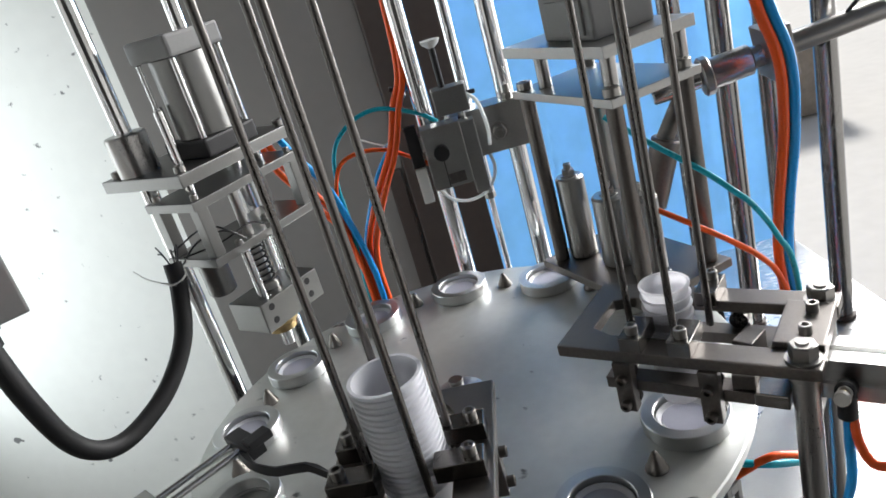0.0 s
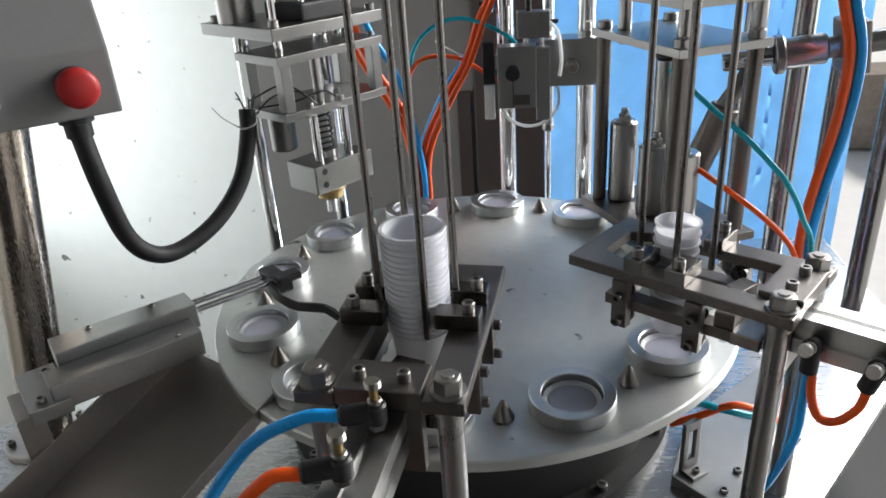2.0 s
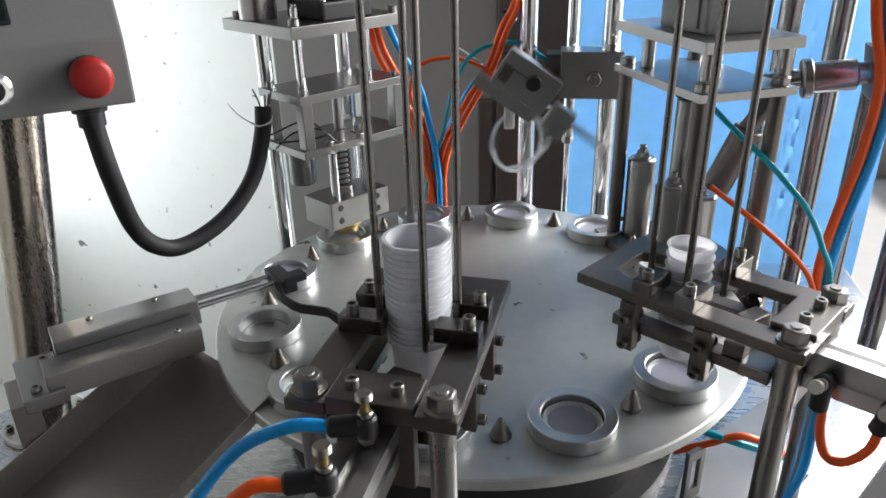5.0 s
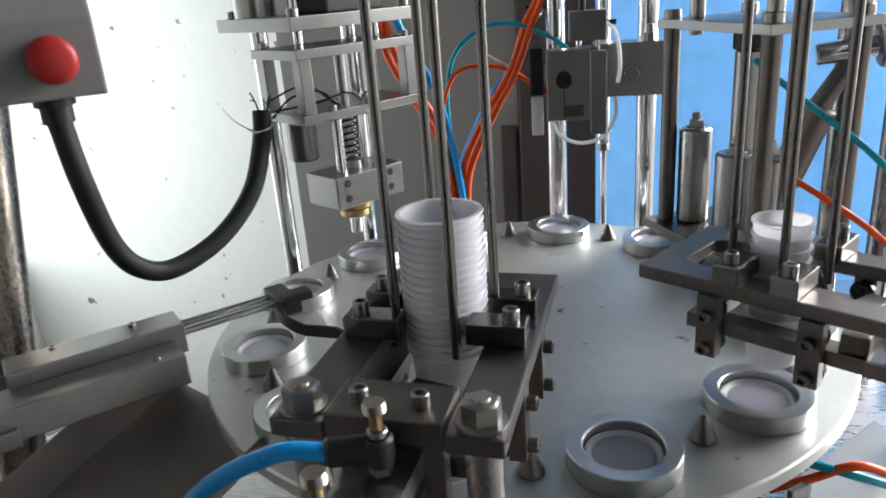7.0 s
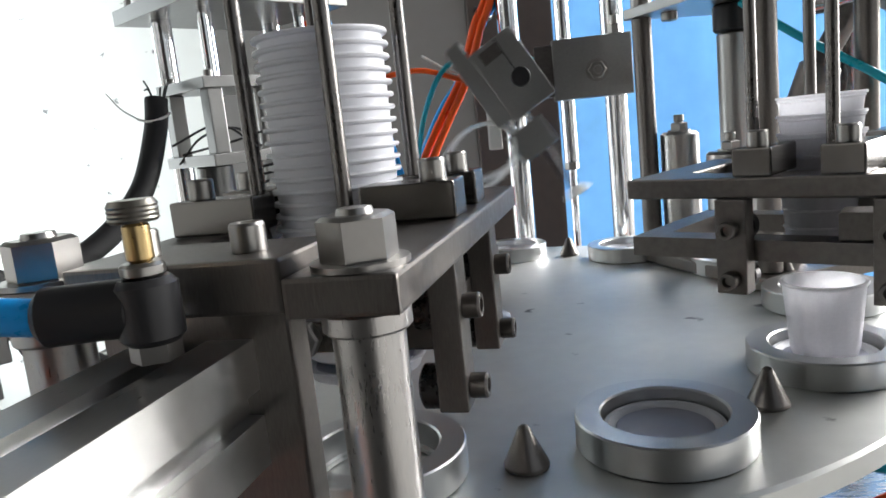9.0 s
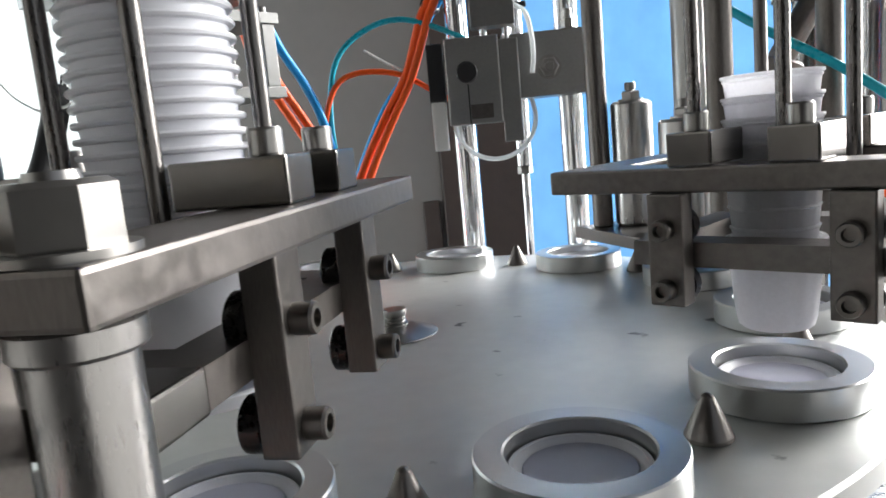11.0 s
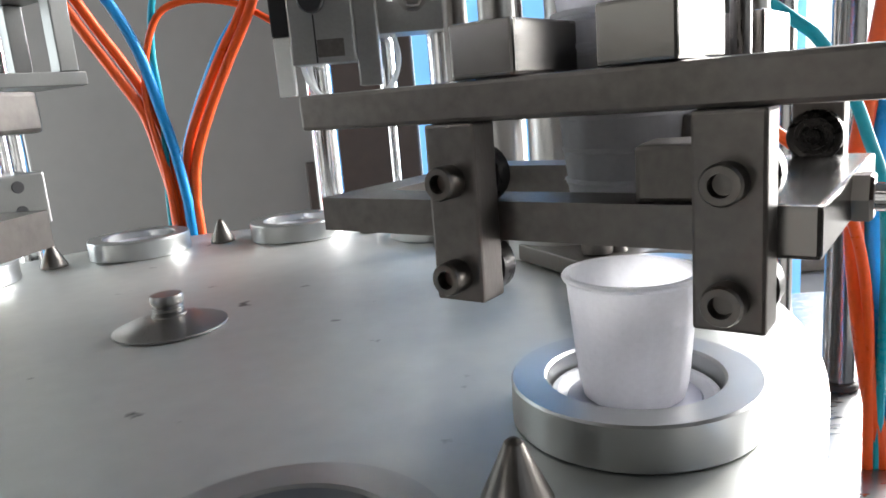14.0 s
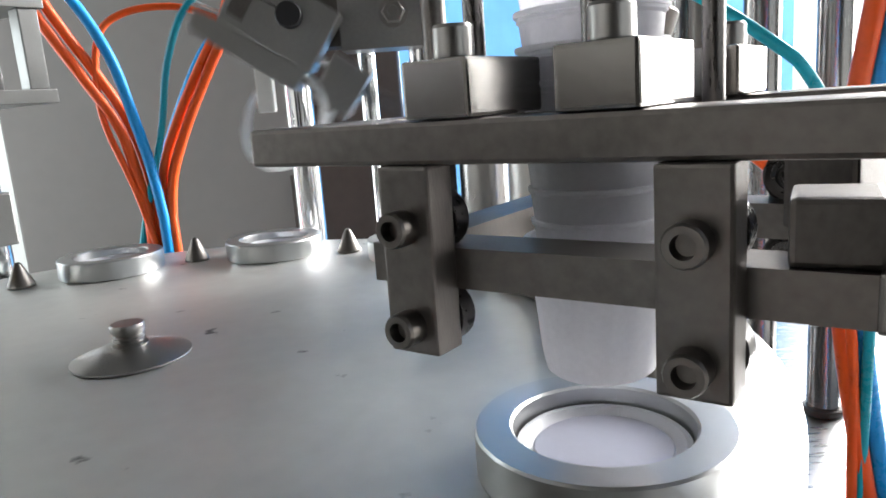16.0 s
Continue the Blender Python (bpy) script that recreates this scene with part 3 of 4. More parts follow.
# the filter cups that fall from the stack, one in each dwell; the next one sinks below the stack as the shuttle goes back
for n in range(4):
    t = 2.68 + 5.5 * n
    ob = tagged(part("filter_cup", filter_mesh, FILTER), label="milky plastic filter cup dropped into the ring below", category="cup", group="dropped filter cups")
    here = polar(-35.3)

    def up(z):
        return Matrix.Translation(here + Vector((0, 0, z)))

    rows = [(0.0, up(0.0305))] if n == 0 else [(0.0, up(0.0605)), (t - 3.45, up(0.0605)), (t - 3.33, up(0.0305))]
    if t < 16:
        rows += [(t, up(0.0305)), (t + 0.06, up(0.018)), (t + 0.14, up(0.0068)), (t + 1.85, up(0.0068)), (t + 1.95, up(-0.033))]
        rows += [(s, m @ Matrix.Translation((0, 0, -0.033))) for s, m in (ride(-35.3 - 30 * n, t0=5.5 * (n + 1)) if n < 2 else [])]
    rows = [r for r in rows if r[0] < 16]
    rows.append((16.0, rows[-1][1]))
    MOVES.append((ob, rows))
# the white cups that fall into the empty rings below the tall stack
for n in range(3):
    t = 3.9 + 5.5 * n
    a = -95.3
    rows = [(0.0, Matrix.Translation(polar(a, z=0.045))), (t, Matrix.Translation(polar(a, z=0.045))), (t + 0.12, Matrix.Translation(polar(a)))]
    rows += [r for r in ride(a - 30 * n, t0=5.5 * (n + 1)) if r[0] > t + 0.2 and r[0] <= 16] if 5.5 * (n + 1) < 16 else []
    if rows[-1][0] < 16:
        rows.append((16.0, rows[-1][1]))
    seated(a, "white plastic cup dropped from the tall stack", rows)



# ---- fittings and hoses of the droppers ----
def hose(name, points, r, mat, label, category="hose", parent=None):
    bm = bmesh.new()
    sweep(bm, points, r, 10, 8)
    ob = part(name, bm, mat, parent)
    return ob if parent else tagged(ob, label=label, category=category)


def local(a, pts):
    m = pose(0, 0, 0, 0, 0, a)
    return [tuple(m @ Vector(p)) for p in pts]


def speed_valve(a, u, v, z, way, upright=1, lean=0):
    """A black push-in elbow with a brass needle screw on a cylinder; way: where the hose leaves it."""
    t = thing("speed_valve", "black push-in air fitting with a brass needle screw", "air fitting", pose(0, 0, 0, 0, 0, a) @ pose(u, v, z, lean), group="air fittings")
    s = upright
    bm = bmesh.new()
    lathe(bm, [(0, 0), (0.0058, 0), (0.0058, s * 0.004), (0, s * 0.004)], 6)
    part("thread_nut", bm, BOLT, t)
    bm = bmesh.new()
    rod(bm, (0, 0, s * 0.004), (0, 0, s * 0.019), 0.0072, 20, 0.0015)
    w = Vector(way).normalized()
    rod(bm, tuple(w * 0.002 + Vector((0, 0, s * 0.0125))), tuple(w * 0.024 + Vector((0, 0, s * 0.0125))), 0.0068, 20, 0.0018)
    part("elbow", bm, BLACK, t)
    bm = bmesh.new()
    rod(bm, (0, 0, s * 0.019), (0, 0, s * 0.0225), 0.0050, 12)
    part("lock_nut", bm, BOLT, t)
    bm = bmesh.new()
    rod(bm, (0, 0, s * 0.0225), (0, 0, s * 0.0315), 0.0030, 16)
    needle = part("needle_screw", bm, BRASS if s > 0 else BOLT, t, "brass needle screw")
    bm = bmesh.new()
    lathe(bm, [(0, 0.0315), (0.0050, 0.0315)] + [(0.0056 - 0.0003 * (k % 2), 0.0322 + 0.0005 * k) for k in range(8)] + [(0.0048, 0.0365), (0, 0.0365)], 20, Matrix.Diagonal((1, 1, s, 1)))
    part("knob", bm, BOLT if lean else NICKEL, needle, "dull nickel knob")
    return t


speed_valve(-96.5, 0.363, 0.005, 0.0955, (0.35, -1, 0))
speed_valve(-96.5, 0.411, -0.002, 0.0935, (0.45, -1, 0))
hose("air_hose", local(-96.5, [(0.370, -0.016, 0.108), (0.377, -0.042, 0.108), (0.392, -0.080, 0.086), (0.43, -0.11, 0.03), (0.45, -0.115, -0.06), (0.44, -0.11, -0.149)]), 0.0044, BLUE, "blue air hose curving down from a cylinder fitting")
hose("air_hose", local(-96.5, [(0.421, -0.022, 0.106), (0.429, -0.042, 0.105), (0.447, -0.064, 0.075), (0.472, -0.075, 0.0), (0.47, -0.07, -0.149)]), 0.0044, ORANGE, "orange air hose curving down from a cylinder fitting")
speed_valve(-36.5, 0.362, -0.0095, 0.068, (0, -0.94, -0.34), 1, 70)
speed_valve(-36.5, 0.408, -0.0095, 0.068, (-0.25, -0.90, -0.34), 1, 70)
hose("air_hose", local(-36.5, [(0.362, -0.021, 0.052), (0.362, -0.022, 0.030), (0.360, -0.016, -0.02), (0.34, 0.01, -0.10), (0.32, 0.03, -0.149)]), 0.0036, BLUE, "blue air hose below the dropper cylinder")
hose("air_hose", local(-36.5, [(0.404, -0.021, 0.052), (0.401, -0.024, 0.034), (0.390, -0.030, 0.020), (0.377, -0.030, 0.018), (0.368, -0.026, 0.034), (0.364, -0.018, 0.060)]), 0.0036, ORANGE, "orange air hose looping below the dropper cylinder")
hose("air_hose", [(0.205, -0.120, -0.095), (0.232, -0.130, -0.075), (0.262, -0.140, -0.055), (0.31, -0.12, -0.09), (0.34, -0.08, -0.149)], 0.0036, ORANGE, "orange air hose under the table edge")
hose("air_hose", [(0.200, -0.110, -0.062), (0.228, -0.128, -0.062), (0.262, -0.138, -0.066), (0.31, -0.11, -0.10), (0.35, -0.07, -0.149)], 0.0036, TEAL, "teal air hose under the table edge")


# ---- heat sealing head ----
def sealing_head():
    a = 143.5
    base = pose(0, 0, 0, 0, 0, a)
    t = thing("press_stand", "aluminium press frame with a round air cylinder on top", "press frame", base)
    bm = bmesh.new()
    prism(bm, [(0.225, -0.108), (0.372, -0.108), (0.372, 0.062), (0.225, 0.062)], 0.268, 0.282, 0.001)
    part("top_plate", bm, PRESSALU, t)
    for v in (0.036, -0.088):
        bm = bmesh.new()
        rod(bm, (0.330, v, DK), (0.330, v, 0.75), 0.0095, 28)
        part("column", bm, CHROME, t)
        bm = bmesh.new()
        lathe(bm, [(0.0098, 0.282), (0.023, 0.282), (0.023, 0.326), (0.0215, 0.328), (0.0098, 0.328)], 32, Matrix.Translation((0.330, v, 0)), closed=True)
        part("bushing", bm, STEEL, t)
    for u, v in ((0.355, 0.050), (0.236, 0.050), (0.355, -0.098), (0.236, -0.098)):
        screw(t, (u, v, 0.282), r=0.0062, h=0.008)
    bm = bmesh.new()
    box(bm, (0.272, -0.028, 0.2925), (0.074, 0.074, 0.021), 0.003)
    part("cylinder_base", bm, BLACK, t)
    bm = bmesh.new()
    rod(bm, (0.272, -0.028, 0.303), (0.272, -0.028, 0.392), 0.033, 48)
    part("cylinder_barrel", bm, PRESSALU, t, "brushed aluminium cylinder barrel")
    bm = bmesh.new()
    box(bm, (0.272, -0.028, 0.404), (0.074, 0.074, 0.024), 0.004)
    part("cylinder_cap", bm, GREYBOX, t)
    for du in (-0.031, 0.031):
        for dv in (-0.031, 0.031):
            bm = bmesh.new()
            rod(bm, (0.272 + du, -0.028 + dv, 0.303), (0.272 + du, -0.028 + dv, 0.392), 0.003, 12)
            part("tie_rod", bm, CHROME, t)
    # the part that is pressed down
    h = thing("heat_sealer", "sprung aluminium heat sealing block hanging from two plates", "sealing head", base)
    for z0, z1, name in ((0.240, 0.250, "upper_plate"), (0.174, 0.184, "lower_plate")):
        bm = bmesh.new()
        prism(bm, [(0.225, -0.105), (0.312, -0.105), (0.312, 0.060), (0.225, 0.060)], z0, z1, 0.0008)
        part(name, bm, PRESSALU, h)
    for u in (0.234, 0.303):
        for v in (0.049, -0.094):
            bm = bmesh.new()
            box(bm, (u, v, 0.212), (0.014, 0.014, 0.056), 0.001)
            part("spacer_bar", bm, PRESSALU, h)
            screw(h, (u, v, 0.250), r=0.0042, h=0.006)
    for u, v in ((0.262, 0.030), (0.262, -0.074), (0.290, 0.010)):
        bm = bmesh.new()
        rod(bm, (u, v, 0.250), (u, v, 0.345), 0.0052, 20)
        part("guide_rod", bm, CHROME, h)
    for u, v in ((0.223, 0.022), (0.223, -0.026), (0.256, -0.048)):
        bm = bmesh.new()
        rod(bm, (u, v, 0.114), (u, v, 0.176), 0.0056, 20)
        part("shaft", bm, CHROME, h)
        screw(h, (u + 0.004, v, 0.184), r=0.0048, h=0.006)
    bm = bmesh.new()
    sweep(bm, [(0.240 + 0.010 * math.cos(k * math.pi / 3), -0.004 + 0.010 * math.sin(k * math.pi / 3), 0.124 + 0.0495 * k / 42) for k in range(43)], 0.0012, 6, 2)
    part("coil_spring", bm, BLACK, h, "dark coil spring")
    bm = bmesh.new()
    rod(bm, (0.240, -0.004, 0.115), (0.240, -0.004, 0.125), 0.0135, 28)
    part("spring_seat", bm, STEEL, h)
    bm = bmesh.new()
    rod(bm, (0.240, -0.004, 0.125), (0.240, -0.004, 0.240), 0.0062, 20)
    part("centre_rod", bm, STEEL, h)
    bm = bmesh.new()
    rod(bm, (0.274, 0.034, 0.128), (0.274, 0.034, 0.174), 0.0165, 32, 0.002)
    part("bearing_sleeve", bm, PRESSALU, h)
    bm = bmesh.new()
    box(bm, (0.238, -0.006, 0.0975), (0.056, 0.094, 0.036), 0.0015)
    block = part("heater_block", bm, PRESSALU, h)
    for v in (0.026, -0.034):
        for z in (0.107, 0.090):
            bm = bmesh.new()
            rod(bm, (0.2095, v, z), (0.2108, v, z), 0.0042, 16, 0.0003)
            part("bore", bm, BLACK, block)
    bm = bmesh.new()
    lathe(bm, [(0, 0.079), (0.021, 0.079), (0.021, 0.072), (0.017, 0.069), (0.017, 0.062), (0, 0.062)], 32, Matrix.Translation((0.238, 0.0, 0)))
    part("heater_collar", bm, BRASS, h)
    bm = bmesh.new()
    rod(bm, (0.238, 0, 0.040), (0.238, 0, 0.0625), 0.0075, 24)
    part("sealing_stem", bm, CHROME, h)
    for k, (c, pts) in enumerate(((BLACK, [(0.225, 0.012, 0.187), (0.235, 0.03, 0.205), (0.26, 0.05, 0.20), (0.285, 0.062, 0.178)]), (BLACK, [(0.24, -0.03, 0.186), (0.228, 0.0, 0.20), (0.24, 0.034, 0.193), (0.28, 0.060, 0.186)]), (BLACK, [(0.25, 0.0, 0.186), (0.262, 0.03, 0.21), (0.29, 0.064, 0.195)]))):
        bm = bmesh.new()
        sweep(bm, pts, 0.0011, 6, 6)
        part("heater_wire", bm, c, h)
    rows = [(0.0, base)]
    for n in range(3):
        for dt, z in ((2.55, 0.0), (2.9, -0.041), (3.3, -0.046), (5.05, -0.046), (5.3, 0.0)):
            if 5.5 * n + dt < 16:
                rows.append((5.5 * n + dt, base @ Matrix.Translation((0, 0, z))))
    rows.append((16.0, rows[-1][1]))
    MOVES.append((h, rows))


sealing_head()


# ---- operator panel on its post ----
def operator_panel():
    p = thing("panel_post", "tarnished round steel post with a base flange", "post")
    bm = bmesh.new()
    rod(bm, (-0.508, -0.090, DK + 0.008), (-0.470, -0.052, 0.232), 0.027, 40)
    part("pipe", bm, BROWNSTEEL, p)
    bm = bmesh.new()
    rod(bm, (-0.509, -0.091, DK), (-0.509, -0.091, DK + 0.010), 0.047, 40, 0.002)
    fl = part("flange", bm, STEEL, p)
    for k in range(4):
        q = radians(45 + 90 * k)
        screw(fl, (-0.509 + 0.038 * math.cos(q), -0.091 + 0.038 * math.sin(q), DK + 0.010), r=0.0045, h=0.006)
    # box: x runs along its front towards the table, y into it
    m = Matrix.Translation((-0.316, -0.083, 0.238)) @ Matrix.Rotation(radians(38.5), 4, "Z")
    t = thing("operator_panel", "grey metal operator panel with a screen and red emergency stop", "control panel", m)
    bm = bmesh.new()
    prof = [(0, 0), (0.0, 0.060), (0.055, 0.165), (0.15, 0.165), (0.15, 0.0)]
    a = [bm.verts.new((-0.30, y, z)) for y, z in prof]
    b = [bm.verts.new((0.0, y, z)) for y, z in prof]
    n = len(prof)
    bm.faces.new(a), bm.faces.new(b[::-1])
    for k in range(n):
        bm.faces.new((a[k], b[k], b[(k + 1) % n], a[(k + 1) % n]))
    bmesh.ops.recalc_face_normals(bm, faces=bm.faces[:])
    bmesh.ops.bevel(bm, geom=bm.edges[:], offset=0.0025, segments=2, profile=0.6, affect="EDGES")
    part("case", bm, GREYBOX, t)
    tilt = Matrix.Translation((-0.17, 0.030, 0.117)) @ Matrix.Rotation(radians(62.4), 4, "X")
    bm = bmesh.new()
    box(bm, (0, 0, 0.0005), (0.17, 0.090, 0.006), 0.003, None)
    bmesh.ops.transform(bm, matrix=tilt, verts=bm.verts[:])
    screen = part("screen", bm, SCREEN, t, "dark touch screen")
    bm = bmesh.new()
    box(bm, (0.05, -0.012, 0.0042), (0.045, 0.030, 0.001), 0.0)
    bmesh.ops.transform(bm, matrix=tilt, verts=bm.verts[:])
    part("screen_patch", bm, GREEN, screen, "green patch on the screen")
    # emergency stop on the front
    turn = Matrix.Translation((-0.035, 0, 0.031)) @ Matrix.Rotation(radians(90), 4, "X")
    bm = bmesh.new()
    lathe(bm, [(0, 0.0), (0.017, 0.0), (0.017, 0.006), (0.012, 0.0065), (0.012, 0.012), (0, 0.012)], 32, turn)
    es = part("stop_collar", bm, BLACK, t)
    bm = bmesh.new()
    lathe(bm, [(0, 0.012), (0.0165, 0.012), (0.0182, 0.0145), (0.0182, 0.021), (0.0168, 0.0240), (0.0125, 0.0262), (0, 0.0268)], 40, turn)
    part("stop_button", bm, RED, es, "red mushroom stop button")
    turn2 = Matrix.Translation((-0.112, 0, 0.028)) @ Matrix.Rotation(radians(90), 4, "X")
    bm = bmesh.new()
    lathe(bm, [(0, 0.0), (0.0155, 0.0), (0.0155, 0.004), (0.0125, 0.006), (0.0125, 0.012), (0, 0.0125)], 32, turn2)
    k = part("key_switch", bm, CHROME, t)
    bm = bmesh.new()
    lathe(bm, [(0, 0.0126), (0.0095, 0.0126), (0.009, 0.0155), (0, 0.016)], 24, turn2)
    part("push_button", bm, BLACK, k)
    bm = bmesh.new()
    lathe(bm, [(0, 0.0), (0.016, 0.0), (0.016, -0.006), (0.0125, -0.007), (0.0125, -0.020), (0, -0.020)], 24, Matrix.Translation((-0.040, 0.020, 0.0)))
    part("cable_gland", bm, BLACK, t)
    # corrugated cable conduit to the sealing frame
    g = m @ Vector((-0.040, 0.020, -0.018))
    bm = bmesh.new()
    sweep(bm, [tuple(g), (g.x + 0.004, g.y + 0.004, 0.165), (-0.362, -0.060, 0.100), (-0.352, -0.040, 0.068), (-0.333, -0.012, 0.058), (-0.302, 0.030, 0.075), (-0.278, 0.066, 0.112), (-0.268, 0.088, 0.160), (-0.267, 0.098, 0.190)], 0.0098, 16, 14)
    c = tagged(part("conduit", bm, RUBBER), label="thick black rubber cable conduit hanging in a loop", category="conduit")
    rng = random.Random(4)
    for k in range(6):
        q = rng.uniform(0, 6.28)
        bm = bmesh.new()
        sweep(bm, [(-0.267 + 0.004 * math.cos(q), 0.098 + 0.004 * math.sin(q), 0.184), (-0.268 + 0.010 * math.cos(q), 0.100 + 0.008 * math.sin(q), 0.199), (-0.272 + 0.014 * math.cos(q), 0.104 + 0.012 * math.sin(q), 0.200 + 0.004 * k % 0.01)], 0.0009, 5, 4)
        part("wire_end", bm, BLACK, c)
    bm = bmesh.new()
    sweep(bm, [(-0.280, 0.086, 0.174), (-0.268, 0.082, 0.171), (-0.257, 0.090, 0.174), (-0.259, 0.102, 0.178)], 0.0012, 6, 6)
    part("cable_tie", bm, WHITE, c)
    bm = bmesh.new()
    sweep(bm, [(-0.280, 0.086, 0.174), (-0.292, 0.082, 0.184), (-0.302, 0.080, 0.198)], 0.0007, 5, 6)
    part("tie_tail", bm, WHITE, c)


operator_panel()


# ---- ejector and chute ----
def ejector():
    e = Vector((0.73, 0.683, 0)).normalized()
    m = Matrix.Translation((-0.318, -0.168, 0.038)) @ Matrix.Rotation(math.atan2(e.y, e.x), 4, "Z")
    t = thing("ejector", "aluminium twin-rod ejector cylinder beside the table", "ejector", m)
    bm = bmesh.new()
    box(bm, (0.0, 0.008, 0.004), (0.130, 0.034, 0.026), 0.0012)
    part("body", bm, ALU, t)
    bm = bmesh.new()
    box(bm, (-0.012, -0.026, -0.008), (0.135, 0.032, 0.026), 0.0012)
    part("side_block", bm, ALU, t)
    bm = bmesh.new()
    box(bm, (-0.083, -0.010, -0.016), (0.034, 0.074, 0.014), 0.001)
    part("foot_plate", bm, ALU, t)
    for x, y in ((-0.088, -0.034), (-0.076, 0.012)):
        screw(t, (x, y, -0.009), r=0.0046, h=0.004)
    for x, y in ((0.030, 0.018), (-0.030, 0.018), (0.035, -0.034)):
        screw(t, (x, y, 0.017 if y > 0 else 0.005), r=0.0032, h=0.002)
    bm = bmesh.new()
    box(bm, (-0.10, -0.004, -0.1055), (0.022, 0.05, 0.165), 0.001)
    part("stand", bm, SHEET, t)
    h = thing("ejector_hook", "black ejector head with a curved strip hook", "ejector head", m)
    for y in (0.000, 0.017):
        bm = bmesh.new()
        rod(bm, (0.02, y, 0.006), (0.150, y, 0.006), 0.0034, 16)
        part("piston_rod", bm, CHROME, h)
    bm = bmesh.new()
    box(bm, (0.156, 0.004, 0.006), (0.018, 0.046, 0.014), 0.0015)
    box(bm, (0.163, -0.012, 0.013), (0.026, 0.016, 0.008), 0.0015)
    part("clamp", bm, BLACK, h)
    bm = bmesh.new()
    inv = m.inverted()
    line = [inv @ Vector(p) for p in ((-0.208, -0.074, 0.043), (-0.192, -0.094, 0.040), (-0.170, -0.104, 0.036), (-0.142, -0.108, 0.036), (-0.122, -0.118, 0.028), (-0.116, -0.124, 0.016))]
    rings = []
    for k, p in enumerate(line):
        rings.append([bm.verts.new(p + Vector((0, 0, dz)) + (inv.to_3x3() @ Vector((0.3, 0.95, 0))) * dy) for dz, dy in ((-0.005, -0.0012), (0.005, -0.0012), (0.005, 0.0012), (-0.005, 0.0012))])
    for p, q in zip(rings, rings[1:]):
        for k in range(4):
            bm.faces.new((p[k], p[(k + 1) % 4], q[(k + 1) % 4], q[k]))
    bm.faces.new(rings[0][::-1]), bm.faces.new(rings[-1])
    bmesh.ops.recalc_face_normals(bm, faces=bm.faces[:])
    bmesh.ops.subdivide_edges(bm, edges=bm.edges[:], cuts=1, smooth=0.6)
    part("hook", bm, BLACK, h)
    rows = [(0.0, m)]
    for n in range(3):
        for dt, s in ((3.12, 0.0), (3.32, -0.072), (4.4, -0.072), (4.7, 0.0)):
            if 5.5 * n + dt < 16:
                rows.append((5.5 * n + dt, m @ Matrix.Translation((s, 0, 0))))
    rows.append((16.0, rows[-1][1]))
    MOVES.append((h, rows))
    # chute
    c = thing("chute", "dull sheet steel chute sloping away from the table", "chute")
    d = Vector((-0.50, -0.80, -0.34)).normalized()
    side = Vector((0.85, -0.53, 0)).normalized()
    s0 = Vector((-0.224, -0.162, -0.002))
    up = side.cross(d).normalized()
    up = up if up.z > 0 else -up
    for name, c0, w, hgt in (("chute_floor", 0.0, 0.144, 0.0015), ("chute_wall", -0.072, 0.0016, 0.036), ("chute_wall", 0.072, 0.0016, 0.012)):
        bm = bmesh.new()
        box(bm, (0, 0, 0), (0.60, w, hgt), 0.0004)
        rot = Matrix((d, side, up)).transposed().to_4x4()
        mid = s0 + d * 0.30 + side * c0 + up * (hgt / 2 if name == "chute_wall" else -0.001)
        bmesh.ops.transform(bm, matrix=Matrix.Translation(mid) @ rot, verts=bm.verts[:])
        part(name, bm, SHEET, c)
    for k, q in ((0.12, 0.03), (0.42, 0.0)):
        p = s0 + d * k + side * q
        bm = bmesh.new()
        rod(bm, (p.x, p.y, DK if k < 0.3 else FLOOR), (p.x, p.y, p.z - 0.003), 0.008, 16)
        part("chute_leg", bm, STEEL, c)


ejector()


